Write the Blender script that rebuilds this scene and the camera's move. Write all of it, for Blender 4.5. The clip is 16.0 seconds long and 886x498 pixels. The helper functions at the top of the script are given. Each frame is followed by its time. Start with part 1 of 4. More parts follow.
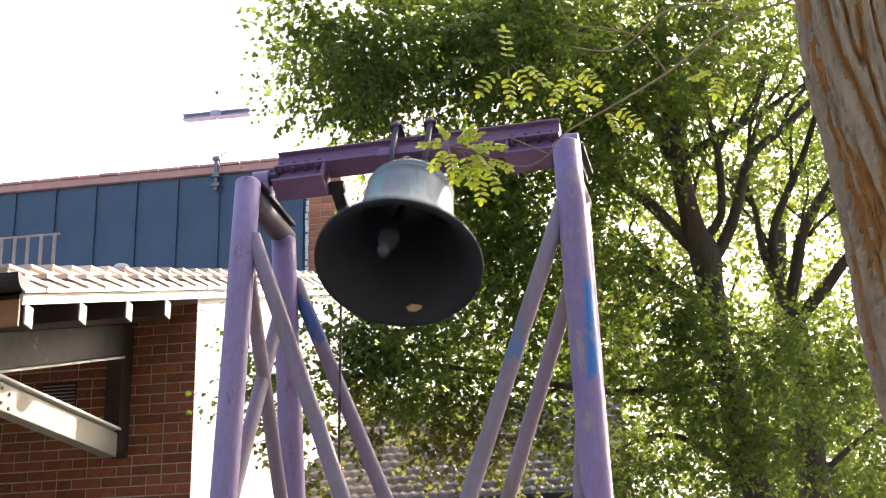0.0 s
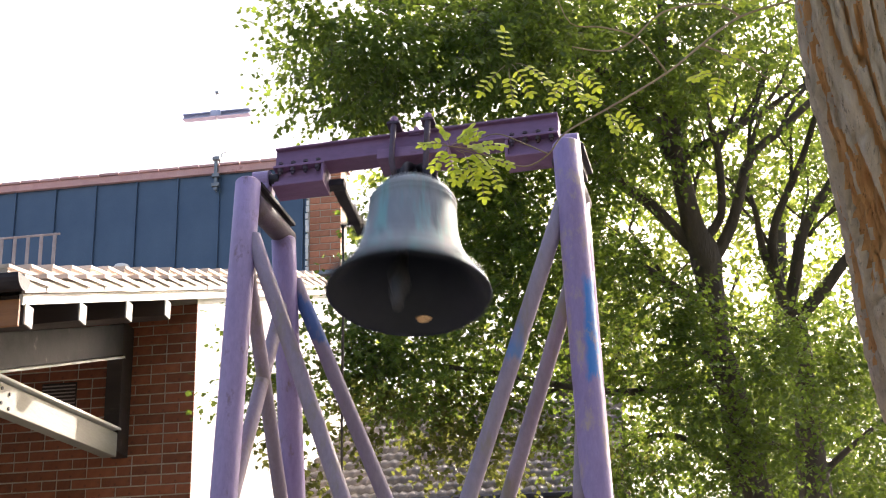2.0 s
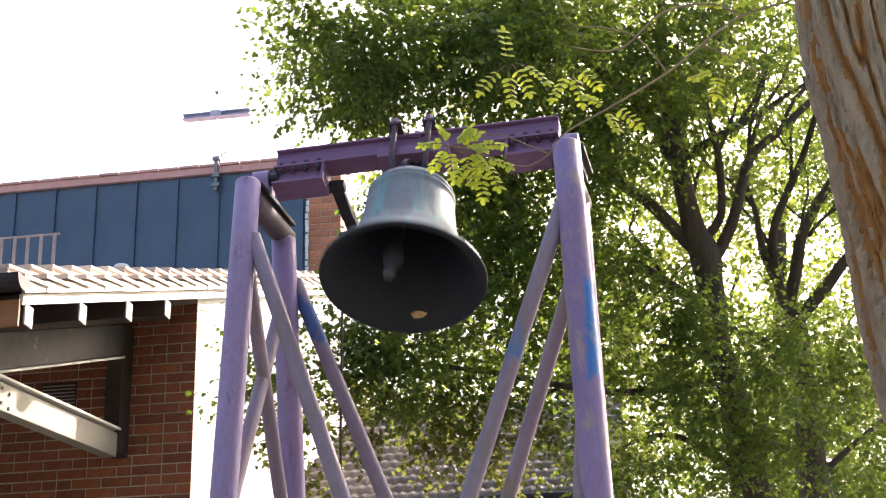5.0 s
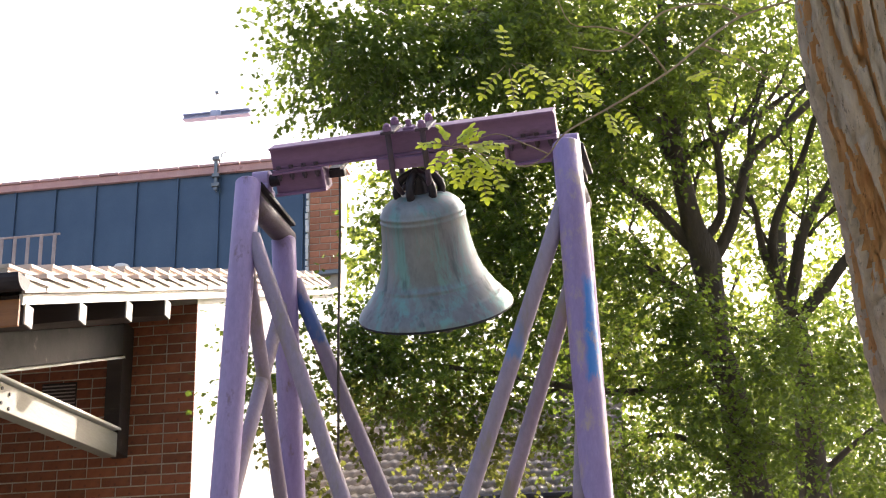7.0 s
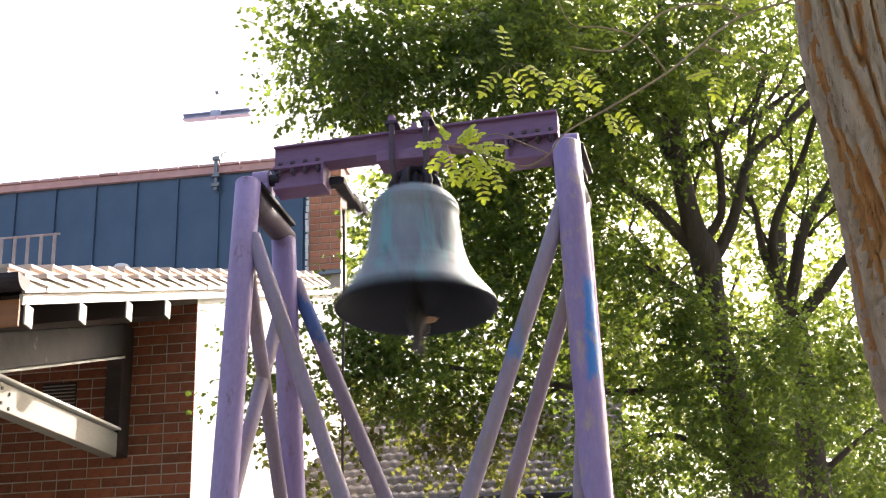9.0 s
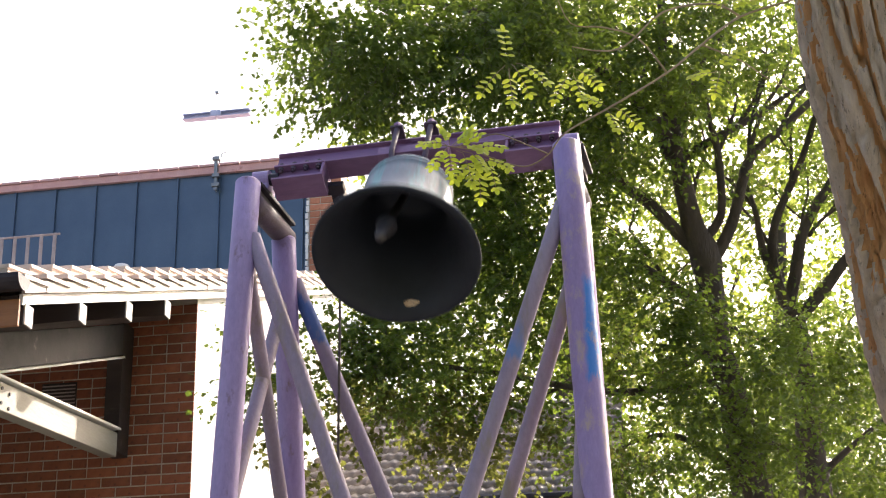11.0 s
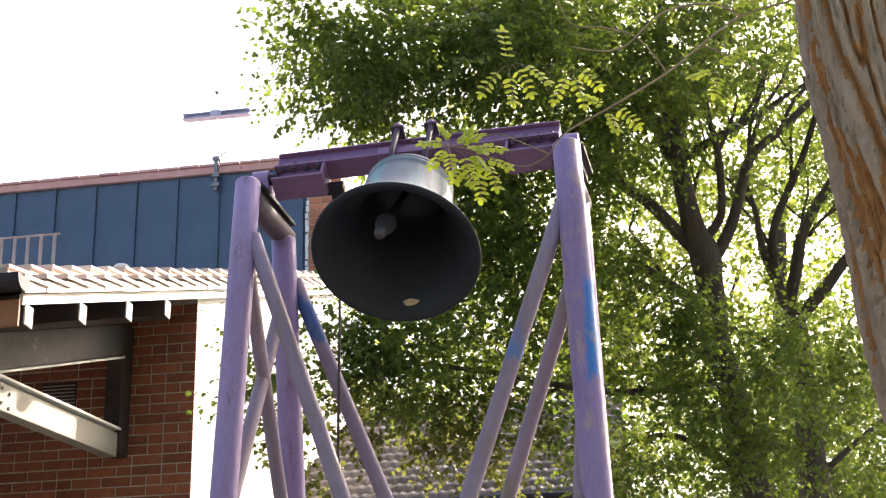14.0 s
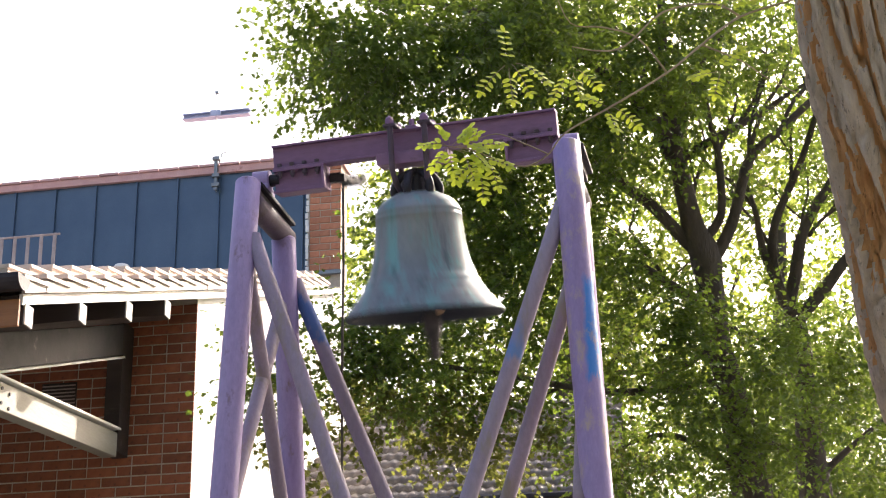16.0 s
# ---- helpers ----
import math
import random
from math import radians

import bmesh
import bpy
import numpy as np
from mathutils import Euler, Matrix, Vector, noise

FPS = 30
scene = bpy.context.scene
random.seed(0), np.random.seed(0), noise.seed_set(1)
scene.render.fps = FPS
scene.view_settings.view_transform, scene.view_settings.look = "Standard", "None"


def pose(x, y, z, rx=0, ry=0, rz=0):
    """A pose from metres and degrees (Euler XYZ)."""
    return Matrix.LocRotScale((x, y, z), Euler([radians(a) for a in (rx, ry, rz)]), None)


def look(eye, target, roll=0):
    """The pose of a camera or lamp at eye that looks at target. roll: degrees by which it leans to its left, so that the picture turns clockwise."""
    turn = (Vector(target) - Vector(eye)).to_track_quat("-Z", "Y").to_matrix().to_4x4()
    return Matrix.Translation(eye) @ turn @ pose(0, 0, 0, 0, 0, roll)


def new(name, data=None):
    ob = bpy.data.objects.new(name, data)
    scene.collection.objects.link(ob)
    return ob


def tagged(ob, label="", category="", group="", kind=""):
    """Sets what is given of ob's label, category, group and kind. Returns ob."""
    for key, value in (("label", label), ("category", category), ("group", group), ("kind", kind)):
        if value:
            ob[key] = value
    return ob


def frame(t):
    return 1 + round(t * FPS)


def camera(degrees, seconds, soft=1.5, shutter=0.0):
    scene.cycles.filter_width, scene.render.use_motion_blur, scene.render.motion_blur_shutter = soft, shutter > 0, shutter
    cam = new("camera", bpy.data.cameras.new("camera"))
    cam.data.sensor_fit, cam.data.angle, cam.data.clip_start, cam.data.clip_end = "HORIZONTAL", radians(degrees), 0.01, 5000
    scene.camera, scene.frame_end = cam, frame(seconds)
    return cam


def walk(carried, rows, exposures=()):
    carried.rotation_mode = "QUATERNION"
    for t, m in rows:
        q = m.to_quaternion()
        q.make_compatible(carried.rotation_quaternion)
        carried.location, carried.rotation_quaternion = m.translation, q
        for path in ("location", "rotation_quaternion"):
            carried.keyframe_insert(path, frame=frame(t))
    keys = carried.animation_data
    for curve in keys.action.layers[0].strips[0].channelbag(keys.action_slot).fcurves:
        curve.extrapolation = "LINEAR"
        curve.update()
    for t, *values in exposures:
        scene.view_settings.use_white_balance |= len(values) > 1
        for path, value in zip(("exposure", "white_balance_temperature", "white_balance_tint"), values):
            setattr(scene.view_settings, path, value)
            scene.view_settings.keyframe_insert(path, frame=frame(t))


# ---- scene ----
# ---------------------------------------------------------------- camera
cam = camera(30.26, 16.0, soft=1.1, shutter=0.9)
EYE = (0.0, 0.0, 1.6)
AIM = (0.0, math.cos(radians(21)) * 10, 1.6 + math.sin(radians(21)) * 10)
walk(cam, [(0.0, look(EYE, AIM, -1.0)), (16.0, look(EYE, AIM, -1.0))], exposures=[(0.0, 1.56, 6700, 14), (16.0, 1.56, 6700, 14)])

# ---------------------------------------------------------------- sky, sun, exposure
SUN_TO = Vector((0.473, 0.637, 0.609)).normalized()
world = bpy.data.worlds.new("sky")
scene.world = world
world.use_nodes = True
wn = world.node_tree.nodes
sky = wn.new("ShaderNodeTexSky")
sky.sky_type = "NISHITA"
sky.sun_disc = False
sky.sun_elevation = math.asin(SUN_TO.z)
sky.sun_rotation = math.atan2(SUN_TO.x, SUN_TO.y)
sky.air_density, sky.dust_density, sky.ozone_density = 1.0, 6.0, 0.6
wn["Background"].inputs["Strength"].default_value = 0.15
world.node_tree.links.new(sky.outputs["Color"], wn["Background"].inputs["Color"])
sun = new("sun", bpy.data.lights.new("sun", "SUN"))
sun.data.energy, sun.data.angle, sun.data.color = 5.0, radians(0.55), (1.0, 0.94, 0.84)
sun.matrix_world = look(SUN_TO * 60, (0, 0, 0))

GROUND = 2.2          # height of the terrace on which frame, church and trees stand


# ---------------------------------------------------------------- materials
def ramp(nt, fac, stops):
    node = nt.nodes.new("ShaderNodeValToRGB")
    els = node.color_ramp.elements
    while len(els) < len(stops):
        els.new(0.5)
    for el, (p, c) in zip(els, stops):
        el.position, el.color = p, (*c, 1) if len(c) == 3 else c
    nt.links.new(fac, node.inputs["Fac"])
    return node.outputs["Color"]


def noise_tex(nt, vec, scale, detail=5.0, rough=0.6, stretch=(1, 1, 1)):
    mp = nt.nodes.new("ShaderNodeMapping")
    mp.inputs["Scale"].default_value = stretch
    nt.links.new(vec, mp.inputs["Vector"])
    n = nt.nodes.new("ShaderNodeTexNoise")
    n.inputs["Scale"].default_value, n.inputs["Detail"].default_value = scale, detail
    n.inputs["Roughness"].default_value = rough
    nt.links.new(mp.outputs["Vector"], n.inputs["Vector"])
    return n.outputs["Fac"]


def mix_col(nt, fac, a, b, mode="MIX"):
    m = nt.nodes.new("ShaderNodeMix")
    m.data_type, m.blend_type = "RGBA", mode
    for sock, v in ((m.inputs["Factor"], fac), (m.inputs["A"], a), (m.inputs["B"], b)):
        if isinstance(v, (int, float)):
            sock.default_value = v
        elif isinstance(v, tuple):
            sock.default_value = (*v, 1)
        else:
            nt.links.new(v, sock)
    return m.outputs["Result"]


def surface(name, c1, c2, scale=8.0, rough=0.6, metal=0.0, bump=0.3, stretch=(1, 1, 1), wear=None, wear_at=0.6,
            wear_scale=3.0, wear_stretch=(1, 1, 1), fine=60.0, vary=0.0, dist=0.01, patch=None, streak=None):
    """A painted, rusty, stony or wooden surface: grain between two colours, wear of a third, per-piece variation."""
    m = bpy.data.materials.new(name)
    m.use_nodes = True
    nt = m.node_tree
    bs = nt.nodes["Principled BSDF"]
    co = nt.nodes.new("ShaderNodeTexCoord").outputs["Object"]
    big = noise_tex(nt, co, scale, 6, 0.62, stretch)
    small = noise_tex(nt, co, fine, 4, 0.7, stretch)
    col = ramp(nt, big, [(0.3, c1), (0.7, c2)])
    col = mix_col(nt, 0.35, col, ramp(nt, small, [(0.25, (0.35, 0.35, 0.35)), (0.75, (0.75, 0.75, 0.75))]), "OVERLAY")
    if patch:
        axis, lo, hi, pc, *edge = patch
        sep = nt.nodes.new("ShaderNodeSeparateXYZ")
        nt.links.new(co, sep.inputs["Vector"])
        wob = noise_tex(nt, co, 14.0, 5, 0.7, (1, 1, 0.25))
        add = nt.nodes.new("ShaderNodeMath")
        add.operation = "MULTIPLY_ADD"
        nt.links.new(wob, add.inputs[0])
        add.inputs[1].default_value = (hi - lo) * 0.9
        nt.links.new(sep.outputs[axis], add.inputs[2])
        mid = (lo + hi) / 2 + (hi - lo) * 0.45
        sub = nt.nodes.new("ShaderNodeMath")
        sub.operation = "SUBTRACT"
        nt.links.new(add.outputs[0], sub.inputs[0])
        sub.inputs[1].default_value = mid
        ab = nt.nodes.new("ShaderNodeMath")
        ab.operation = "ABSOLUTE"
        nt.links.new(sub.outputs[0], ab.inputs[0])
        lt = nt.nodes.new("ShaderNodeMapRange")
        nt.links.new(ab.outputs[0], lt.inputs["Value"])
        lt.inputs["From Min"].default_value, lt.inputs["From Max"].default_value = (hi - lo) * 0.5, (hi - lo) * 0.38
        side = noise_tex(nt, co, 7.0, 2, 0.5, (1, 1, 0.25))
        fac = nt.nodes.new("ShaderNodeMath")
        fac.operation = "MULTIPLY"
        nt.links.new(lt.outputs["Result"], fac.inputs[0])
        nt.links.new(ramp(nt, side, [(0.42, (0, 0, 0)), (0.5, (1, 1, 1))]), fac.inputs[1])
        mask = fac.outputs[0]
        if edge:
            lim = nt.nodes.new("ShaderNodeMapRange")
            shift = nt.nodes.new("ShaderNodeMath")
            shift.operation = "MULTIPLY_ADD"
            nt.links.new(noise_tex(nt, co, 16.0, 4, 0.6, (1, 1, 0.4)), shift.inputs[0])
            shift.inputs[1].default_value = 0.05
            nt.links.new(sep.outputs["X"], shift.inputs[2])
            nt.links.new(shift.outputs[0], lim.inputs["Value"])
            lim.inputs["From Min"].default_value, lim.inputs["From Max"].default_value = edge[0] + 0.018, edge[0] + 0.034
            both = nt.nodes.new("ShaderNodeMath")
            both.operation = "MULTIPLY"
            nt.links.new(lt.outputs["Result"], both.inputs[0])
            nt.links.new(lim.outputs["Result"], both.inputs[1])
            spk = nt.nodes.new("ShaderNodeMath")
            spk.operation = "MULTIPLY"
            nt.links.new(both.outputs[0], spk.inputs[0])
            nt.links.new(ramp(nt, noise_tex(nt, co, 22.0, 5, 0.7, (1, 1, 0.3)), [(0.26, (0.2, 0.2, 0.2)), (0.4, (1, 1, 1))]), spk.inputs[1])
            mask = spk.outputs[0]
        col = mix_col(nt, mask, col, pc)
    if wear:
        w = noise_tex(nt, co, wear_scale, 8, 0.7, wear_stretch)
        col = mix_col(nt, ramp(nt, w, [(wear_at, (0, 0, 0)), (min(1, wear_at + 0.13), (1, 1, 1))]), col, wear)
    if streak:
        colour, at, freq, pull = streak
        w2 = noise_tex(nt, co, freq, 5, 0.6, pull)
        col = mix_col(nt, ramp(nt, w2, [(at, (0, 0, 0)), (min(1, at + 0.16), (0.85, 0.85, 0.85))]), col, colour)
    if vary:
        info = nt.nodes.new("ShaderNodeObjectInfo")
        v = ramp(nt, info.outputs["Random"], [(0.0, (1 - vary,) * 3), (1.0, (1 + vary * 0.6,) * 3)])
        col = mix_col(nt, 1.0, col, v, "MULTIPLY")
    nt.links.new(col, bs.inputs["Base Color"])
    bs.inputs["Metallic"].default_value = metal
    rr = nt.nodes.new("ShaderNodeMapRange")
    nt.links.new(small, rr.inputs["Value"])
    rr.inputs["To Min"].default_value, rr.inputs["To Max"].default_value = max(0.05, rough - 0.15), min(1, rough + 0.15)
    nt.links.new(rr.outputs["Result"], bs.inputs["Roughness"])
    bp = nt.nodes.new("ShaderNodeBump")
    bp.inputs["Strength"].default_value, bp.inputs["Distance"].default_value = bump, dist
    hm = nt.nodes.new("ShaderNodeMath")
    hm.operation = "ADD"
    nt.links.new(big, hm.inputs[0])
    nt.links.new(small, hm.inputs[1])
    nt.links.new(hm.outputs[0], bp.inputs["Height"])
    nt.links.new(bp.outputs["Normal"], bs.inputs["Normal"])
    return m


def leaf_material(name, dark, light, thin, gloss=0.45, through_share=0.45):
    """A leaf: dull gloss above, light shining through it, each leaf of its own green."""
    m = bpy.data.materials.new(name)
    m.use_nodes = True
    nt = m.node_tree
    bs = nt.nodes["Principled BSDF"]
    geo = nt.nodes.new("ShaderNodeNewGeometry")
    co = nt.nodes.new("ShaderNodeTexCoord").outputs["Object"]
    col = ramp(nt, geo.outputs["Random Per Island"], [(0.0, dark), (1.0, light)])
    patchy = noise_tex(nt, co, 1.1, 3, 0.6)
    col = mix_col(nt, ramp(nt, patchy, [(0.35, (0, 0, 0)), (0.7, (0.55, 0.55, 0.55))]), col, light)
    nt.links.new(col, bs.inputs["Base Color"])
    bs.inputs["Roughness"].default_value = gloss
    bs.inputs["Specular IOR Level"].default_value = 0.3
    tr = nt.nodes.new("ShaderNodeBsdfTranslucent")
    nt.links.new(mix_col(nt, 0.75, col, thin), tr.inputs["Color"])
    mx = nt.nodes.new("ShaderNodeMixShader")
    mx.inputs["Fac"].default_value = through_share
    nt.links.new(bs.outputs["BSDF"], mx.inputs[1])
    nt.links.new(tr.outputs["BSDF"], mx.inputs[2])
    nt.links.new(mx.outputs["Shader"], nt.nodes["Material Output"].inputs["Surface"])
    return m


BLUE = (0.035, 0.19, 0.56)
RUST = (0.16, 0.09, 0.07)
LILAC1, LILAC2 = (0.24, 0.165, 0.345), (0.34, 0.25, 0.44)
M_POST = surface("lilac_paint", LILAC1, LILAC2, 2.2, 0.5, 0, 0.25, (1, 1, 0.35), (0.19, 0.12, 0.14), 0.58, 15.0, (1, 1, 0.5))
M_POST_BLUE = surface("lilac_paint_with_blue_spray", LILAC1, LILAC2, 2.2, 0.5, 0, 0.25, (1, 1, 0.35), (0.4, 0.3, 0.27), 0.51, 11.0,
                      (1, 1, 0.5), patch=("Z", 3.42, 3.90, BLUE, 0.757))
# dark lilac for bolts and straps; on the cross tubes it stands in for shade
M_TUBE = surface("dark_lilac_paint", (0.045, 0.03, 0.05), (0.10, 0.065, 0.10), 4.0, 0.65, 0, 0.3, wear=(0.06, 0.035, 0.03), wear_at=0.5, wear_scale=6)
M_BRACE = surface("weathered_lilac_paint", (0.23, 0.17, 0.24), (0.31, 0.25, 0.31), 3.0, 0.6, 0, 0.35, (1, 1, 0.4), (0.25, 0.2, 0.17), 0.5, 7.0,
                  (1, 1, 0.35))
M_BRACE_BLUE = surface("weathered_lilac_paint_with_blue_spray", (0.23, 0.17, 0.24), (0.31, 0.25, 0.31), 3.0, 0.6, 0, 0.35, (1, 1, 0.4),
                       (0.25, 0.2, 0.17), 0.55, 7.0, (1, 1, 0.35), patch=("Z", 3.5, 3.75, (0.12, 0.2, 0.42)))
M_BRACE_BLUE_TOP = surface("weathered_lilac_paint_with_blue_top", (0.2, 0.15, 0.22), (0.27, 0.22, 0.28), 3.0, 0.6, 0, 0.35, (1, 1, 0.4),
                           (0.22, 0.18, 0.16), 0.55, 7.0, (1, 1, 0.35), patch=("Z", 3.86, 4.1, (0.05, 0.1, 0.27), -0.75))
M_BEAM = surface("plum_beam_paint", (0.165, 0.082, 0.18), (0.25, 0.135, 0.25), 3.0, 0.5, 0, 0.2, (0.3, 1, 1), (0.1, 0.05, 0.07), 0.6, 6.0,
                 (0.5, 1, 1))
M_DARKSTEEL = surface("dark_oiled_steel", (0.02, 0.018, 0.024), (0.05, 0.042, 0.05), 6.0, 0.5, 0.6, 0.2, wear=(0.08, 0.05, 0.05), wear_at=0.6)
M_BELL = surface("patinated_bronze", (0.125, 0.142, 0.165), (0.28, 0.295, 0.31), 2.6, 0.5, 0.35, 0.15, (1, 1, 0.5), (0.16, 0.32, 0.32), 0.49, 5.5,
                 (2.4, 2.4, 0.16), dist=0.004, streak=((0.075, 0.095, 0.11), 0.55, 6.0, (2.6, 2.6, 0.12)))
# dark copy of the bronze: shade inside the mouth put into its colour
M_BELL_IN = surface("shade_dark_bronze", (0.008, 0.010, 0.017), (0.022, 0.026, 0.038), 3.0, 0.62, 0.1, 0.2)
M_BRASS = surface("polished_bronze", (0.5, 0.3, 0.17), (0.65, 0.43, 0.27), 30.0, 0.3, 0.9, 0.1)
M_CLAPPER = surface("worn_iron", (0.055, 0.052, 0.055), (0.11, 0.10, 0.10), 8.0, 0.5, 0.7, 0.3)
M_BRICK = surface("red_brick", (0.22, 0.066, 0.033), (0.33, 0.105, 0.05), 9.0, 0.85, 0, 0.5, wear=(0.13, 0.045, 0.03), wear_at=0.6,
                  wear_scale=14, vary=0.32, fine=120)
M_BRICK_PALE = surface("orange_brick", (0.42, 0.15, 0.08), (0.54, 0.23, 0.13), 9.0, 0.85, 0, 0.5, wear=(0.3, 0.1, 0.06), wear_at=0.62,
                       wear_scale=14, vary=0.2, fine=120)
M_MORTAR = surface("pale_mortar", (0.42, 0.34, 0.27), (0.55, 0.46, 0.38), 12.0, 0.95, 0, 0.5)
M_RENDER = surface("white_limewash", (0.78, 0.76, 0.72), (0.84, 0.82, 0.79), 2.0, 0.9, 0, 0.3, wear=(0.7, 0.66, 0.6), wear_at=0.66)
M_CLAD = surface("slate_blue_sheet_metal", (0.05, 0.082, 0.135), (0.08, 0.12, 0.175), 1.2, 0.42, 0.25, 0.06, wear=(0.06, 0.085, 0.11),
                 wear_at=0.62, wear_scale=2.2, wear_stretch=(1, 1, 0.2), dist=0.004)
M_COPING = surface("pale_red_tile", (0.53, 0.29, 0.27), (0.63, 0.38, 0.36), 6.0, 0.8, 0, 0.3, wear=(0.3, 0.1, 0.08), wear_at=0.6, vary=0.15)
M_TILE = surface("sun_bleached_clay_tile", (0.58, 0.46, 0.4), (0.7, 0.6, 0.54), 7.0, 0.75, 0, 0.4, wear=(0.3, 0.12, 0.08), wear_at=0.6,
                 wear_scale=5, vary=0.25)
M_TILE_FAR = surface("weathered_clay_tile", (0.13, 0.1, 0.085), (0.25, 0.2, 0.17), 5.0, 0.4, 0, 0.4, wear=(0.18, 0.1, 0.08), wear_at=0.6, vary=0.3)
# dark timber, deepened in colour to stand in for shade under the porch
M_TIMBER = surface("shade_darkened_timber", (0.022, 0.013, 0.011), (0.05, 0.032, 0.027), 5.0, 0.7, 0, 0.35, (0.12, 1, 1), (0.12, 0.1, 0.09), 0.62, 8.0,
                   (0.15, 1, 1))
M_GREYWOOD = surface("greyed_timber", (0.024, 0.022, 0.024), (0.055, 0.049, 0.05), 6.0, 0.75, 0, 0.35, (0.1, 1, 1), (0.3, 0.27, 0.25), 0.64, 6.0, (0.2, 1, 1))
# white of painted boards; also stands in for sunlight on purlin ends and strips
M_WHITEWOOD = surface("white_paint_and_sunlight_board", (0.7, 0.67, 0.62), (0.8, 0.78, 0.74), 5.0, 0.6, 0, 0.2, (0.2, 1, 1), (0.55, 0.47, 0.4), 0.66)
M_PALEBEAM = surface("pale_grey_painted_timber", (0.25, 0.235, 0.195), (0.33, 0.31, 0.265), 5.0, 0.65, 0, 0.25, (1, 0.2, 1), (0.36, 0.33, 0.29), 0.62, 7.0, (1, 0.2, 1))
M_ORANGEWOOD = surface("orange_stained_wood", (0.2, 0.075, 0.022), (0.32, 0.13, 0.045), 6.0, 0.6, 0, 0.3, (0.12, 1, 1))
M_ZINC = surface("grey_zinc", (0.16, 0.17, 0.18), (0.26, 0.27, 0.28), 5.0, 0.45, 0.6, 0.15)
M_PALEMETAL = surface("pale_painted_metal", (0.3, 0.22, 0.2), (0.45, 0.37, 0.34), 8.0, 0.6, 0.1, 0.2)
M_GALV = surface("galvanised_steel", (0.55, 0.56, 0.58), (0.7, 0.7, 0.72), 9.0, 0.4, 0.5, 0.1)
M_CROSS = surface("lilac_grey_cross_paint", (0.4, 0.42, 0.6), (0.48, 0.5, 0.66), 6.0, 0.5, 0.1, 0.1)
M_ROPE = surface("dark_rope", (0.05, 0.04, 0.035), (0.1, 0.08, 0.07), 40.0, 0.9, 0, 0.5)
M_GRAVEL = surface("grey_gravel", (0.09, 0.088, 0.078), (0.17, 0.162, 0.145), 1.5, 0.95, 0, 0.6, wear=(0.1, 0.11, 0.06), wear_at=0.66, wear_scale=0.6)
# dark green for the unseen wall that holds back light
M_DARK_SCREEN = surface("dark_screen", (0.02, 0.03, 0.018), (0.045, 0.06, 0.035), 4.0, 0.8, 0, 0.8, wear=(0.03, 0.028, 0.024), wear_at=0.6)
M_BARK = surface("grey_brown_bark", (0.045, 0.035, 0.028), (0.1, 0.08, 0.065), 6.0, 0.95, 0, 0.8, (1.6, 1.6, 0.25), dist=0.03)
M_ROBARK = surface("grey_tan_bark_ridge", (0.56, 0.43, 0.31), (0.84, 0.68, 0.52), 14.0, 0.95, 0, 1.0, (1.8, 1.8, 0.4), (0.17, 0.11, 0.075), 0.58, 34.0,
                   (1.6, 1.6, 0.3), fine=170.0, dist=0.02, streak=((0.13, 0.08, 0.05), 0.62, 30.0, (2.2, 2.2, 0.22)))
M_ROBARK_DEEP = surface("orange_brown_bark_furrow", (0.62, 0.28, 0.1), (0.86, 0.47, 0.2), 14.0, 0.95, 0, 1.0, (1.8, 1.8, 0.3), (0.24, 0.1, 0.045), 0.58, 34.0,
                        (1.6, 1.6, 0.3), fine=170.0, dist=0.02, streak=((0.1, 0.04, 0.02), 0.6, 26.0, (2.2, 2.2, 0.2)))
M_TWIG = surface("brown_twig_bark", (0.2, 0.15, 0.1), (0.32, 0.25, 0.17), 20.0, 0.9, 0, 0.4)
M_MAPLE = leaf_material("maple_leaf", (0.012, 0.036, 0.012), (0.03, 0.072, 0.021), (0.38, 0.5, 0.055), 0.45, 0.38)
M_MAPLE_WARM = leaf_material("bronze_green_leaf", (0.035, 0.04, 0.014), (0.08, 0.09, 0.025), (0.26, 0.27, 0.05))
M_FARLEAF = leaf_material("sunlit_far_leaf", (0.03, 0.07, 0.014), (0.09, 0.13, 0.02), (0.58, 0.64, 0.12), 0.5, 0.5)
M_ROBINIA = leaf_material("robinia_leaf", (0.13, 0.19, 0.02), (0.3, 0.4, 0.04), (0.72, 0.82, 0.07), 0.4, 0.5)


# ---------------------------------------------------------------- building helpers
def mesh_of(bm, name, material, smooth=False):
    me = bpy.data.meshes.new(name)
    bmesh.ops.recalc_face_normals(bm, faces=bm.faces)
    bm.to_mesh(me)
    bm.free()
    for mt in material if isinstance(material, (list, tuple)) else [material]:
        me.materials.append(mt)
    if smooth:
        me.polygons.foreach_set("use_smooth", [True] * len(me.polygons))
    return me


def part(name, bm, material, parent, label="", smooth=False):
    ob = new(name, mesh_of(bm, name, material, smooth))
    ob.parent = parent
    return tagged(ob, label) if label else ob


def share(name, me, parent, m):
    ob = new(name, me)
    ob.parent, ob.matrix_basis = parent, m
    return ob


def thing(name, m, label, category, group="", kind=""):
    ob = new(name)
    ob.matrix_basis = m
    return tagged(ob, label, category, group, kind)


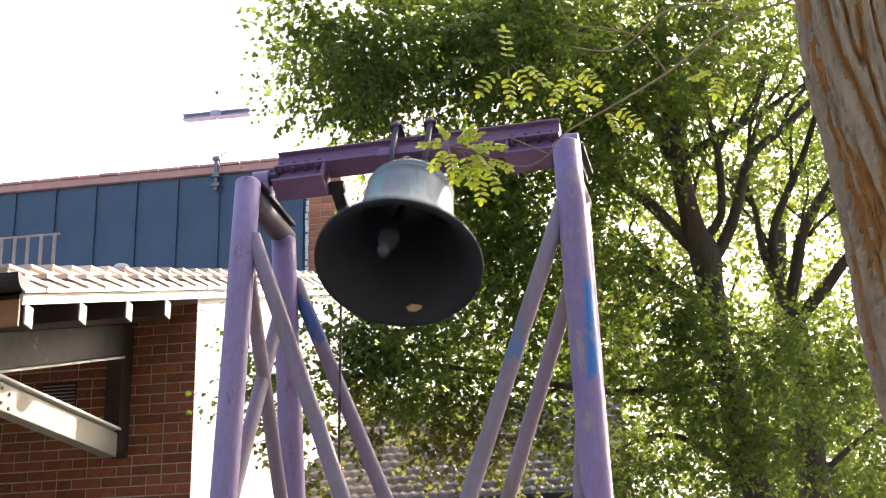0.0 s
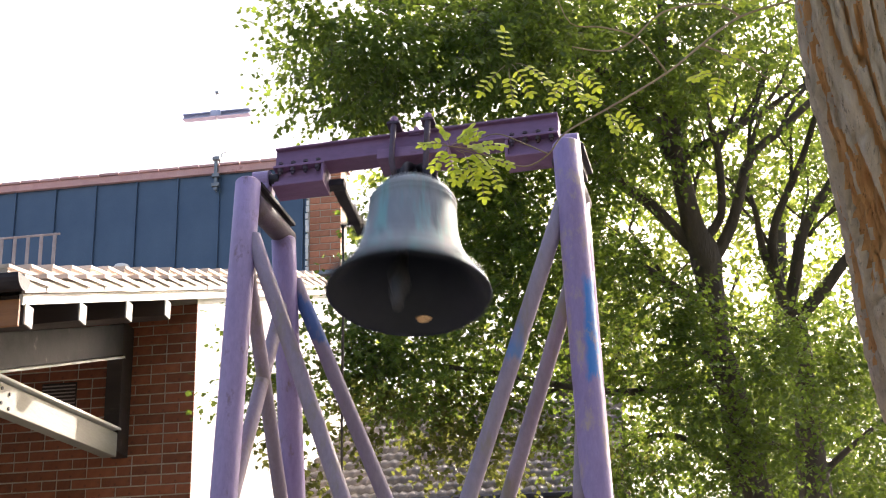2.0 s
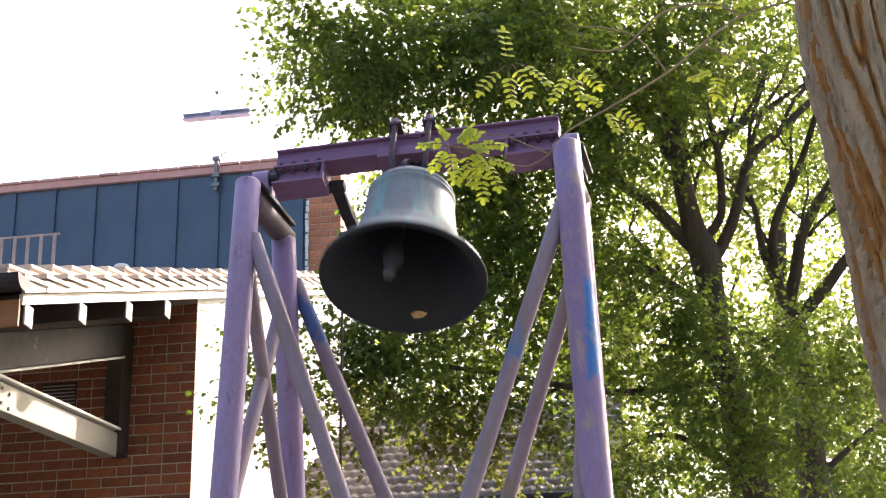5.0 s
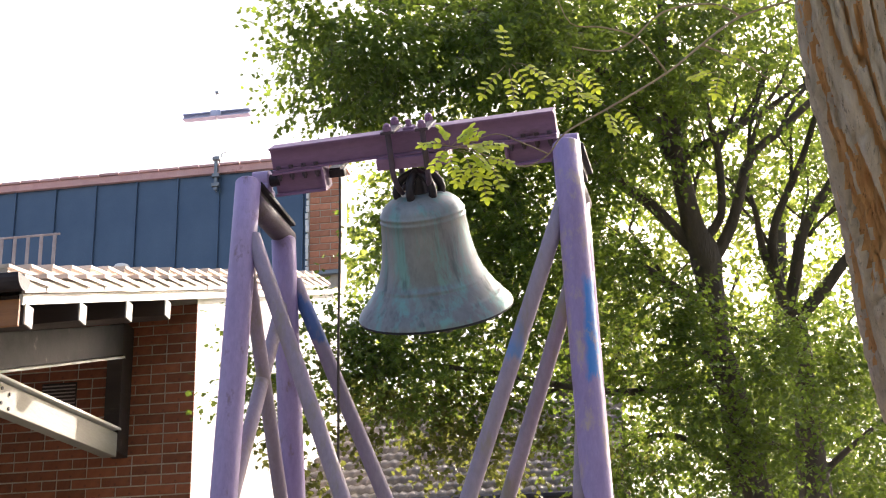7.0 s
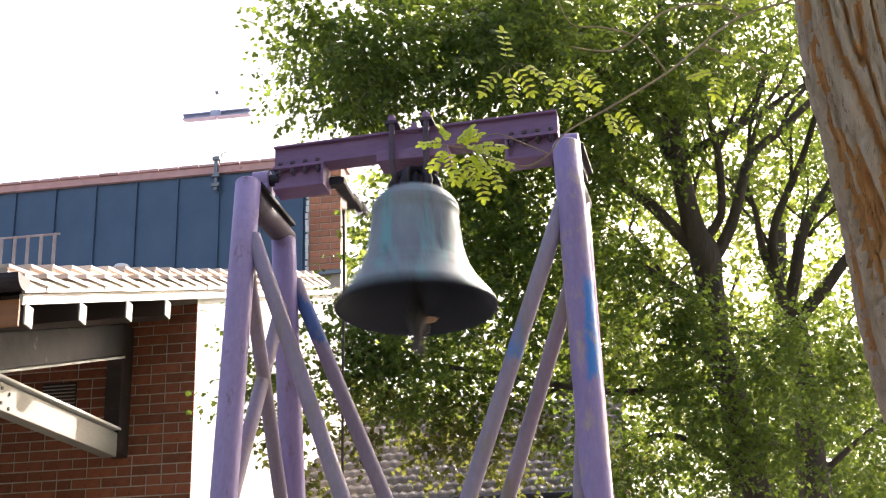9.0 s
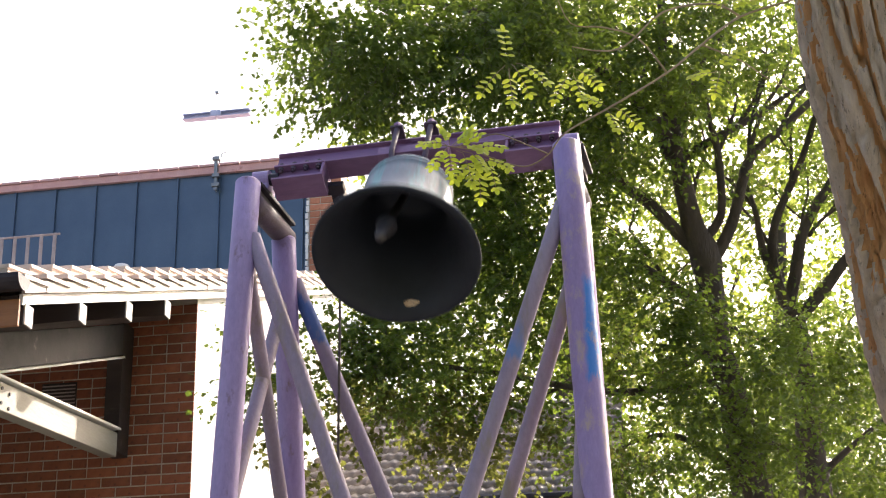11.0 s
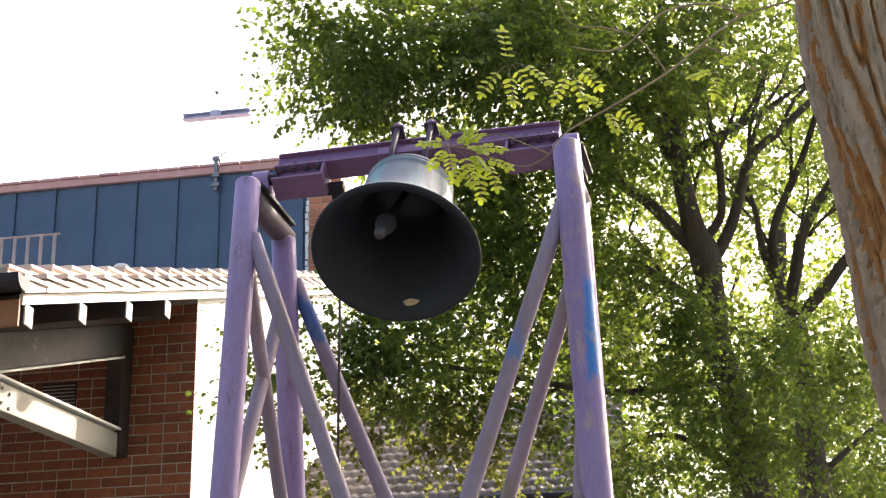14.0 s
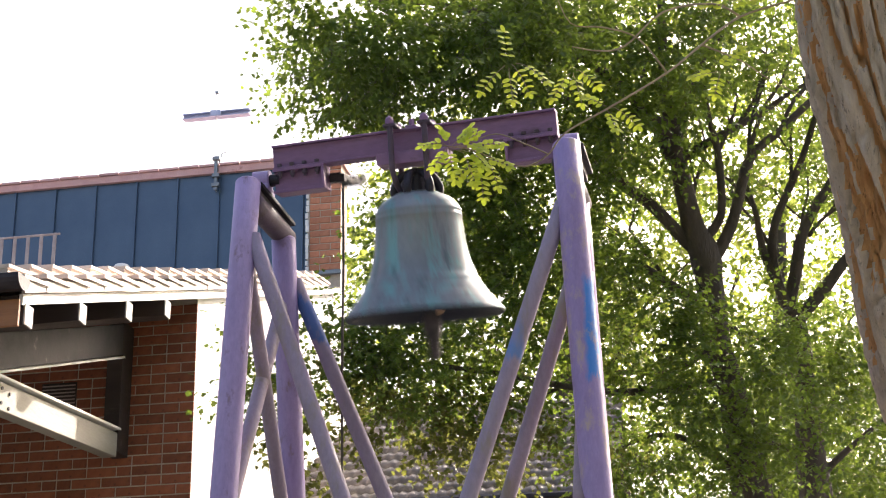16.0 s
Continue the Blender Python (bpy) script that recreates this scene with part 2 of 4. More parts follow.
def box(bm, x0, x1, y0, y1, z0, z1, bevel=0.0):
    r = bmesh.ops.create_cube(bm, size=1.0)
    vs = r["verts"]
    for v in vs:
        v.co = Vector(((x0 + x1) / 2 + v.co.x * (x1 - x0), (y0 + y1) / 2 + v.co.y * (y1 - y0), (z0 + z1) / 2 + v.co.z * (z1 - z0)))
    if bevel:
        es = {e for v in vs for e in v.link_edges}
        bmesh.ops.bevel(bm, geom=list(es), offset=bevel, segments=2, affect="EDGES", profile=0.6)
    return bm


def tube(bm, pts, radii, sides=12, caps=True, wob=0.0):
    """A round tube through points, radius by radius."""
    pts = [Vector(p) for p in pts]
    if isinstance(radii, (int, float)):
        radii = [radii] * len(pts)
    rings, ref = [], None
    for i, p in enumerate(pts):
        d = (pts[min(i + 1, len(pts) - 1)] - pts[max(i - 1, 0)]).normalized()
        if ref is None:
            ref = d.orthogonal().normalized()
        ref = (ref - d * ref.dot(d)).normalized()
        side = d.cross(ref)
        ring = []
        for k in range(sides):
            a = 2 * math.pi * k / sides
            r = radii[i] * (1 + wob * noise.noise(p * 3 + Vector((math.cos(a), math.sin(a), 0))))
            ring.append(bm.verts.new(p + (ref * math.cos(a) + side * math.sin(a)) * r))
        rings.append(ring)
    for a, b in zip(rings, rings[1:]):
        for k in range(sides):
            bm.faces.new((a[k], a[(k + 1) % sides], b[(k + 1) % sides], b[k]))
    if caps:
        bm.faces.new(list(reversed(rings[0])))
        bm.faces.new(rings[-1])
    return bm


def lathe(bm, profile, sides=64):
    rings = []
    for r, z in profile:
        rings.append([bm.verts.new((r * math.cos(2 * math.pi * k / sides), r * math.sin(2 * math.pi * k / sides), z)) for k in range(sides)])
    for a, b in zip(rings, rings[1:]):
        for k in range(sides):
            bm.faces.new((a[k], a[(k + 1) % sides], b[(k + 1) % sides], b[k]))
    return rings


def smooth_path(pts, n=4):
    """Points of a rounded line through the given ones."""
    pts = [Vector(p) for p in pts]
    out = []
    for i in range(len(pts) - 1):
        p0, p1, p2, p3 = pts[max(i - 1, 0)], pts[i], pts[i + 1], pts[min(i + 2, len(pts) - 1)]
        for k in range(n):
            t = k / n
            out.append(0.5 * (2 * p1 + (p2 - p0) * t + (2 * p0 - 5 * p1 + 4 * p2 - p3) * t * t + (3 * p1 - p0 - 3 * p2 + p3) * t ** 3))
    return out + [pts[-1]]


# ---------------------------------------------------------------- ground: a bank that rises to a terrace and runs to the horizon
def build_ground():
    bm = bmesh.new()
    xs = [-3000, -600, -120, -40, *range(-20, 21, 2), 40, 120, 600, 3000]
    ys = [-3000, -400, -60, -20, *[k * 0.75 - 9 for k in range(20)], 7, 9, 12, 16, 22, 30, 45, 80, 300, 3000]
    rows = []
    for y in ys:
        t = min(1, max(0, (y - 1.2) / 4.0))
        z = GROUND * t * t * (3 - 2 * t)
        rows.append([bm.verts.new((x, y, z + (0.05 * noise.noise(Vector((x * 0.3, y * 0.3, 0))) if abs(x) < 25 and 0 < y < 30 else 0))) for x in xs])
    for a, b in zip(rows, rows[1:]):
        for k in range(len(xs) - 1):
            bm.faces.new((a[k], a[k + 1], b[k + 1], b[k]))
    ob = new("ground", mesh_of(bm, "ground", M_GRAVEL, True))
    tagged(ob, "grey mossy gravel bank rising to a level terrace", "ground", kind="structure")


build_ground()


def build_light_screen():
    """An added, unseen dark wall behind the viewer, which holds back light from there."""
    w = new("wall_south", mesh_of(box(bmesh.new(), -16, 16, -6.4, -6.0, -0.1, 9.0), "wall_south", M_DARK_SCREEN))
    tagged(w, "unseen dark wall added to hold back light", "wall", kind="structure")


build_light_screen()

# ---------------------------------------------------------------- bell frame of painted steel tube
PIVOT = (-0.116, 6.632, 4.553)
YAW = -12.0


def build_frame():
    fr = thing("bell_stand", pose(PIVOT[0], PIVOT[1], 0, 0, 0, YAW), "lilac painted tubular steel bell stand with rust and blue spray paint", "bell stand")
    R = 0.056

    def member(name, a, b, r, mat, label="", sides=24):
        a, b = Vector(a), Vector(b)
        bm = bmesh.new()
        n = 8
        tube(bm, [a.lerp(b, k / n) for k in range(n + 1)], r, sides)
        return part(name, bm, mat, fr, label, True)

    def down(a, b):
        """b moved along the line a-b to the ground."""
        a, b = Vector(a), Vector(b)
        return a + (b - a) * ((a.z - GROUND + 0.05) / (a.z - b.z))

    fl, fl2 = (-0.705, -0.20, 4.45), (-0.725, -0.33, 3.03)
    frr, fr2 = (0.70, -0.20, 4.474), (0.772, -0.33, 2.94)
    bl, bl2 = (-0.69, 0.27, 4.36), (-0.69, 0.48, 3.2)
    br, br2 = (0.675, 0.27, 4.40), (0.69, 0.48, 3.1)
    member("post", fl, down(fl, fl2), R, M_POST)
    member("post", frr, down(frr, fr2), R * 1.06, M_POST_BLUE, "lilac post with a smear of blue spray paint")
    member("post", bl, down(bl, bl2), R, M_POST)
    member("post", br, down(br, br2), R, M_POST)
    # rails from front to back on which the bearings sit
    for x, z in ((-0.70, 4.395), (0.70, 4.42)):
        xt = x if x < 0 else x - 0.015
        member("cross_tube", (xt, -0.2, z - 0.018), (xt, 0.335, z), 0.05, M_TUBE, "cross tube, shade put into its dark lilac-brown paint")
        bm = bmesh.new()
        xr, far = (x, 0.37) if x < 0 else (x + 0.03, 0.17)
        box(bm, xr - 0.035, xr + 0.035, -0.13, far, z + 0.07, z + 0.088, 0.003)
        box(bm, xr - 0.012, xr + 0.012, -0.12, far - 0.01, z + 0.03, z + 0.072)
        part("bearing_rail", bm, M_DARKSTEEL, fr, "blackened steel bearing rail")
        bm = bmesh.new()
        box(bm, x - 0.05, x + 0.035, -0.055, 0.055, z + 0.088, z + 0.115, 0.004)
        tube(bm, [(x - 0.045, 0, z + 0.15), (x + 0.03, 0, z + 0.15)], 0.045, 20)
        part("bearing_block", bm, M_POST, fr, "lilac bearing housing")
    # inner braces of both sides, meeting near the ground
    for name_mat, a, b in ((M_BRACE, (-0.67, -0.22, 4.19), (-0.24, -0.33, 3.02)), (M_BRACE_BLUE, (0.675, -0.22, 4.2), (0.278, -0.33, 2.985)),
                           (M_BRACE_BLUE_TOP, (-0.655, 0.34, 4.18), (-0.255, 0.45, 3.165)), (M_BRACE, (0.675, 0.34, 4.2), (0.29, 0.45, 3.13))):
        a, b = Vector(a), Vector(b)
        member("brace", a, down(a, b), 0.034, name_mat)
    # crossed side braces between front and back posts
    for s in (-1, 1):
        x = 0.695 * s
        member("side_brace", (x, -0.24, 4.12), (x * 1.01, 0.5, 2.9), 0.031, M_BRACE)
        member("side_brace", (x * 1.005, 0.33, 4.12), (x * 1.02, -0.36, 2.9), 0.031, M_BRACE)
    # caps and weld beads
    for p, q in ((fl, fl2), (frr, fr2), (bl, bl2), (br, br2)):
        bm = bmesh.new()
        d = (Vector(p) - Vector(q)).normalized()
        tube(bm, [Vector(p) - d * 0.006, Vector(p) + d * 0.006, Vector(p) + d * 0.014], [R * 0.995, R * 0.96, R * 0.8], 24)
        part("cap", bm, M_POST, fr, "", True)
    return fr


build_frame()

# ---------------------------------------------------------------- bell with headstock, swinging about its bearings
BELL = thing("church_bell", pose(*PIVOT, 0, 0, YAW), "green-streaked bronze bell hung from a plum steel headstock", "bell")


def build_bell():
    # I-beam headstock, above the axis of the bearings
    L0, L1 = -0.645, 0.645
    tip = pose(0, 0, 0.018, 0, -1.5, 0)
    lift = tip @ pose(0, 0.014, 0.032)
    for nm, x0, x1, y0, y1, z0, z1 in (("top_flange", L0, L1, -0.05, 0.05, 0.13, 0.14), ("bottom_flange", L0, L1, -0.05, 0.05, 0.03, 0.04),
                                       ("web", L0, L1, -0.03, 0.03, 0.04, 0.13)):
        part(nm, box(bmesh.new(), x0, x1, y0 + 0.012, y1 + 0.012, z0, z1, 0.003), M_BEAM, BELL).matrix_basis = tip
    # end blocks that carry the gudgeons
    for s in (-1, 1):
        x0, x1 = (L0 + 0.0, L0 + 0.235) if s < 0 else (L1 - 0.235, L1)
        bm = bmesh.new()
        box(bm, x0, x1, -0.062, 0.062, -0.014, -0.002, 0.002)
        box(bm, x0, x1, -0.03, 0.03, -0.10, -0.014, 0.002)
        box(bm, x1 - 0.012 if s < 0 else x0, x1 if s < 0 else x0 + 0.012, -0.058, 0.058, -0.10, -0.014, 0.002)
        box(bm, x0, x1, -0.06, 0.06, -0.112, -0.10, 0.002)
        blk = part("end_block", bm, M_BEAM, BELL)
        blk.matrix_basis = lift
        for k in range(4):
            for y in (-0.042, 0.042):
                bm = bmesh.new()
                x = x0 + 0.03 + k * 0.058
                tube(bm, [(x, y * 1.05, 0.010), (x, y * 1.05, 0.022)], 0.012, 6)
                part("bolt", bm, M_TUBE, blk)
                bm = bmesh.new()
                tube(bm, [(x, y * 1.1, -0.014), (x, y * 1.1, -0.032)], 0.013, 6)
                tube(bm, [(x, y * 1.1, -0.032), (x, y * 1.1, -0.044)], 0.007, 8)
                part("bolt", bm, M_TUBE, blk)
        bm = bmesh.new()
        xa, xb = (L0 - 0.09, L0 + 0.02) if s < 0 else (L1 - 0.02, L1 + 0.1)
        tube(bm, [(xa, 0, -0.01), (xb, 0, -0.01)], 0.028, 18)
        part("gudgeon", bm, M_DARKSTEEL, BELL)
    # packing under the beam and straps round it that hold the crown
    part("packing_block", box(bmesh.new(), -0.16, 0.16, -0.07, 0.07, -0.005, 0.047, 0.004), M_BEAM, BELL)
    for x in (-0.085, 0.07):
        for y in (-0.088, 0.088):
            bm = bmesh.new()
            tube(bm, smooth_path([(x, y, 0.185), (x, y, 0.05), (x, y, -0.03), (x * 0.9, y * 0.75, -0.09), (x * 0.8, y * 0.4, -0.12)], 5), 0.013, 10)
            part("strap", bm, M_TUBE, BELL, "", True)
            bm = bmesh.new()
            tube(bm, [(x, y, 0.172), (x, y, 0.190)], 0.021, 6)
            tube(bm, [(x, y, 0.186), (x, y, 0.2), (x, y, 0.206)], [0.017, 0.015, 0.006], 10)
            part("nut", bm, M_BEAM, BELL)
        part("strap_plate", box(bmesh.new(), x - 0.03, x + 0.03, -0.105, 0.105, 0.158, 0.171, 0.003), M_TUBE, BELL)
    bm = bmesh.new()
    box(bm, -0.03, 0.02, -0.03, 0.03, 0.141, 0.17, 0.004)
    tube(bm, [(-0.005, 0, 0.17), (-0.005, 0, 0.2)], 0.014, 6)
    part("centre_nut", bm, M_BEAM, BELL)
    # crown loops on the bell's head
    for k in range(6):
        a = math.pi * k / 3 + 0.3
        c, s = math.cos(a), math.sin(a)
        bm = bmesh.new()
        tube(bm, smooth_path([(c * 0.095, s * 0.095, -0.15), (c * 0.10, s * 0.10, -0.11), (c * 0.07, s * 0.07, -0.06), (c * 0.015, s * 0.015, -0.04)], 5),
             0.019, 10)
        part("crown_loop", bm, M_DARKSTEEL, BELL, "", True)
    bm = bmesh.new()
    tube(bm, [(0, 0, -0.03), (0, 0, -0.15)], [0.035, 0.045], 16)
    part("crown_post", bm, M_DARKSTEEL, BELL)
    # body: outer skin with rings, lip, inner skin
    out = [(0.0, -0.133), (0.06, -0.134), (0.10, -0.138), (0.108, -0.144), (0.122, -0.149), (0.142, -0.159), (0.160, -0.173), (0.174, -0.189), (0.182, -0.202),
           (0.187, -0.214), (0.191, -0.217), (0.191, -0.224), (0.188, -0.227), (0.189, -0.238), (0.1925, -0.241), (0.1925, -0.248), (0.190, -0.251),
           (0.194, -0.29), (0.199, -0.345), (0.207, -0.40), (0.219, -0.45), (0.236, -0.50), (0.247, -0.525), (0.252, -0.527), (0.256, -0.536), (0.256, -0.541),
           (0.262, -0.548), (0.29, -0.592), (0.301, -0.606), (0.306, -0.608), (0.310, -0.616), (0.317, -0.624), (0.338, -0.648), (0.347, -0.660), (0.352, -0.672)]
    bm = bmesh.new()
    lathe(bm, out, 96)
    part("bell_body", bm, M_BELL, BELL, "bronze bell body with green verdigris streaks", True)
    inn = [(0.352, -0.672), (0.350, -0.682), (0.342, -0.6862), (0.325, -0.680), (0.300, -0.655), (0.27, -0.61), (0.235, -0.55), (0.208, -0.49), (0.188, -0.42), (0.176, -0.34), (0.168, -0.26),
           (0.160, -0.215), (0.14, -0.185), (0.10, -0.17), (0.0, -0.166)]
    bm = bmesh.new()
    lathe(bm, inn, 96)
    part("inner_wall", bm, M_BELL_IN, BELL, "inside of the bell, shade put into its dark colour", True)
    # strike marks on the sound bow, polished by the clapper
    for s in (-1, 1):
        bm = bmesh.new()
        loops = []
        for q in (0.0, 0.55, 1.0):
            loop = []
            for k in range(20 if q else 1):
                an = 2 * math.pi * k / 20
                wob = 1 + 0.08 * math.sin(3 * an + 1) + 0.05 * math.sin(5 * an)
                zz = -0.634 + q * 0.013 * wob * math.sin(an)
                rr = 0.27 + (-0.61 - zz) / 0.045 * 0.03 - 0.0015
                tt = q * 0.12 * wob * math.cos(an)
                loop.append(bm.verts.new((rr * math.sin(tt), s * rr * math.cos(tt), zz)))
            loops.append(loop)
        for k in range(20):
            n2 = (k + 1) % 20
            bm.faces.new((loops[0][0], loops[1][k], loops[1][n2]))
            bm.faces.new((loops[1][k], loops[2][k], loops[2][n2], loops[1][n2]))
        part("strike_mark", bm, M_BRASS, BELL, "polished bronze strike mark", True)
    # lever arm for the rope, reaching out behind the headstock
    bm = bmesh.new()
    arm = [(-0.385, 0.06, 0.0), (-0.385, 0.16, 0.0), (-0.385, 0.30, 0.01), (-0.385, 0.44, 0.03), (-0.385, 0.55, 0.055)]
    for (a, b) in zip(arm, arm[1:]):
        box(bm, -0.412, -0.358, a[1], b[1] + 0.002, min(a[2], b[2]) - 0.008, max(a[2], b[2]) + 0.008)
    box(bm, -0.43, -0.34, 0.05, 0.1, -0.035, 0.0, 0.004)
    box(bm, -0.455, -0.358, 0.405, 0.43, -0.006, 0.014, 0.002)
    part("rope_lever", bm, M_DARKSTEEL, BELL, "dark steel rope lever")


build_bell()


def build_clapper():
    bm = bmesh.new()
    prof = [(0.0, 0.01), (0.02, 0.0), (0.018, -0.02), (0.016, -0.25), (0.019, -0.42), (0.024, -0.48), (0.035, -0.52), (0.043, -0.555), (0.041, -0.585),
            (0.032, -0.61), (0.026, -0.63), (0.024, -0.69), (0.021, -0.705), (0.0, -0.71)]
    lathe(bm, prof, 24)
    ob = part("clapper", bm, M_CLAPPER, BELL, "worn iron clapper", True)
    ob.location = (0, 0, -0.17)
    return ob


CLAPPER = build_clapper()


def build_rope():
    bm = bmesh.new()
    tube(bm, smooth_path([(0, 0, 0.0), (0.004, 0, -0.4), (0.0, 0.004, -0.9), (0.003, 0, -1.4), (0, 0, -1.9)], 4), 0.006, 8)
    ob = new("bell_rope", mesh_of(bm, "bell_rope", M_ROPE, True))
    return tagged(ob, "thin dark rope hanging from the bell's lever", "rope")


ROPE = build_rope()

# ---------------------------------------------------------------- church
CH = pose(-2.027, 12.736, 0, 0, 0, -10)
PITCH = 0.3533                       # rise of the roof for each metre away from its eave


def roof_z(y):
    return 6.156 + PITCH * y


def brick_field(parent, x0, x1, z0, z1, y, rng, clay=None):
    """Bricks of a wall that faces the terrace: stretchers and headers in courses, with recessed joints."""
    made = {}
    for length in (0.24, 0.115):
        bm = bmesh.new()
        box(bm, 0, length, -0.007, 0.05, 0, 0.071)
        top = [e for e in bm.edges if all(v.co.y < 0 for v in e.verts)]
        bmesh.ops.bevel(bm, geom=top, offset=0.004, segments=1, affect="EDGES")
        made[length] = mesh_of(bm, "brick", clay or M_BRICK)
    z, row = z0, 0
    while z < z1 - 0.02:
        x = x1
        seq = 0
        first = (0.24, 0.115)[row % 2]
        while x > x0 + 0.02:
            length = first if seq == 0 else (0.24 if rng.random() < 0.72 else 0.115)
            if x - length < x0 - 0.03:
                length = 0.115
                if x - length < x0 - 0.03:
                    break
            share("brick", made[length], parent, pose(x - length, y + rng.uniform(-0.002, 0.002), z, rng.uniform(-0.5, 0.5), 0, rng.uniform(-0.3, 0.3)))
            x -= length + 0.011
            seq += 1
        z += 0.0833
        row += 1


def build_church():
    ch = thing("church", CH, "brick church with tiled porch roof and slate-blue metal clad upper wall", "church", kind="")
    rng = random.Random(4)
    # front wall under the porch, end wall, back
    pw = part("porch_wall", box(bmesh.new(), -7.0, -0.003, 0.002, 0.30, GROUND - 0.1, 6.12), M_MORTAR, ch, "shaded red brick wall")
    brick_field(pw, -1.95, 0.0, 4.22, 6.05, 0.0, rng)
    part("wall", box(bmesh.new(), -7.0, -1.95, -0.012, 0.0, GROUND - 0.1, 6.05), M_BRICK, ch)
    part("wall", box(bmesh.new(), -1.95, 0.0, -0.012, 0.0, GROUND - 0.1, 4.22), M_BRICK, ch)
    bm = bmesh.new()
    prof = [(0.0, GROUND - 0.1), (5.2, GROUND - 0.1), (5.2, 7.9), (4.95, 7.83), (0.0, roof_z(0) - 0.055)]
    a = [bm.verts.new((0.0, y + 0.0, z)) for y, z in prof]
    b = [bm.verts.new((-0.25, y + 0.0, z)) for y, z in prof]
    bm.faces.new(a)
    bm.faces.new(list(reversed(b)))
    for k in range(len(a)):
        bm.faces.new((a[k], b[k], b[(k + 1) % len(a)], a[(k + 1) % len(a)]))
    for v in bm.verts:
        v.co.y = max(v.co.y, 0.008)
    bmesh.ops.translate(bm, verts=bm.verts, vec=(0.002, 0.0, 0))
    part("end_wall", bm, M_RENDER, ch, "sunlit white end wall")
    # upper wall clad with standing seam sheets
    Y = 4.9
    top = 9.435
    part("upper_wall", box(bmesh.new(), -9.0, -0.38, Y + 0.012, Y + 0.3, 7.6, top), M_CLAD, ch)
    sheet = mesh_of(box(bmesh.new(), 0.004, 0.504, 0, 0.012, 0, top - 7.7, 0.002), "sheet", M_CLAD)
    seam = mesh_of(box(bmesh.new(), -0.008, 0.008, -0.032, 0.0, 0, top - 7.7 - 0.01, 0.003), "seam", M_CLAD)
    x = -1.4745 + 0.512 * 2
    cl = part("cladding", box(bmesh.new(), -9.0, -0.40, Y + 0.0121, Y + 0.0145, 7.7, top - 0.02), M_CLAD, ch, "slate-blue standing seam sheet metal")
    for k in range(17):
        xs = x - 0.512 * k
        share("seam", seam, cl, pose(xs, Y, 7.7))
        if k:
            share("sheet", sheet, cl, pose(xs, Y, 7.7))
    part("sheet", box(bmesh.new(), x + 0.008, -0.40, Y, Y + 0.012, 7.7, top, 0.002), M_CLAD, ch)
    # coping of pale red tiles
    cop = part("coping", box(bmesh.new(), -9.0, 0.03, Y - 0.05, Y + 0.36, top + 0.002, top + 0.085), M_COPING, ch, "pale red coping")
    ct = mesh_of(box(bmesh.new(), 0.004, 0.246, -0.075, 0.40, 0, 0.03, 0.006), "coping_tile", M_COPING)
    for k in range(36):
        share("coping_tile", ct, cop, pose(-0.22 - 0.25 * k, Y, top + 0.087 + 0.004 * (k % 2), 0, rng.uniform(-0.35, 0.35), 0))
    # brick end of the upper wall
    pier = part("brick_pier", box(bmesh.new(), -0.40, 0.0, Y + 0.0, Y + 0.3, 7.9, top), M_MORTAR, ch, "orange-red brick pier")
    brick_field(pier, -0.385, 0.0, 8.12, top - 0.02, Y - 0.003, rng, M_BRICK_PALE)
    bm = bmesh.new()
    for k in range(16):
        z = 8.1 + k * 0.0835
        box(bm, -0.403 - rng.uniform(0, 0.015), -0.385 + rng.uniform(0, 0.015), Y - 0.03, Y - 0.012, z, z + rng.uniform(0.05, 0.0836))
    part("mortar_smear", bm, M_RENDER, pier, "ragged pale mortar at the sheet's edge")
    part("flashing", box(bmesh.new(), -0.5, 0.02, Y - 0.06, Y - 0.02, 8.05, 8.10, 0.005), M_ZINC, ch, "grey zinc flashing")
    # porch roof: deck, soffit boards, purlins, verge board and tiles
    y0, y1 = -3.38, 4.88
    bm = bmesh.new()
    quad = [(-8.0, y0), (0.02, y0), (0.02, y1), (-8.0, y1)]
    lo = [bm.verts.new((px, py, roof_z(py) - 0.05)) for px, py in quad]
    hi = [bm.verts.new((px, py, roof_z(py) - 0.005)) for px, py in quad]
    bm.faces.new(list(reversed(lo)))
    bm.faces.new(hi)
    for k in range(4):
        bm.faces.new((lo[k], lo[(k + 1) % 4], hi[(k + 1) % 4], hi[k]))
    roof = part("porch_roof", bm, M_TIMBER, ch, "clay tiled porch roof")
    ang = math.degrees(math.atan(PITCH))
    # verge board
    bm = bmesh.new()
    a = [bm.verts.new((xx, yy, roof_z(yy) + dz)) for xx in (0.03, 0.055) for yy, dz in ((y0, -0.07), (y1, -0.07), (y1, 0.0), (y0, 0.0))]
    for f in ((0, 1, 2, 3), (7, 6, 5, 4), (0, 4, 5, 1), (1, 5, 6, 2), (2, 6, 7, 3), (3, 7, 4, 0)):
        bm.faces.new([a[i] for i in f])
    part("verge_board", bm, M_WHITEWOOD, ch, "white verge board")
    # verge tiles: a side flap under an overhanging slab, and a roll along its inner edge
    def slope_slab(b, x0, x1, ya, yb, la, ha, lb, hb):
        a_ = [b.verts.new((xx, yy, zz)) for xx in (x0, x1) for yy, zz in ((ya, la), (yb, lb), (yb, hb), (ya, ha))]
        for f in ((0, 1, 2, 3), (7, 6, 5, 4), (0, 4, 5, 1), (1, 5, 6, 2), (2, 6, 7, 3), (3, 7, 4, 0)):
            b.faces.new([a_[q_] for q_ in f])

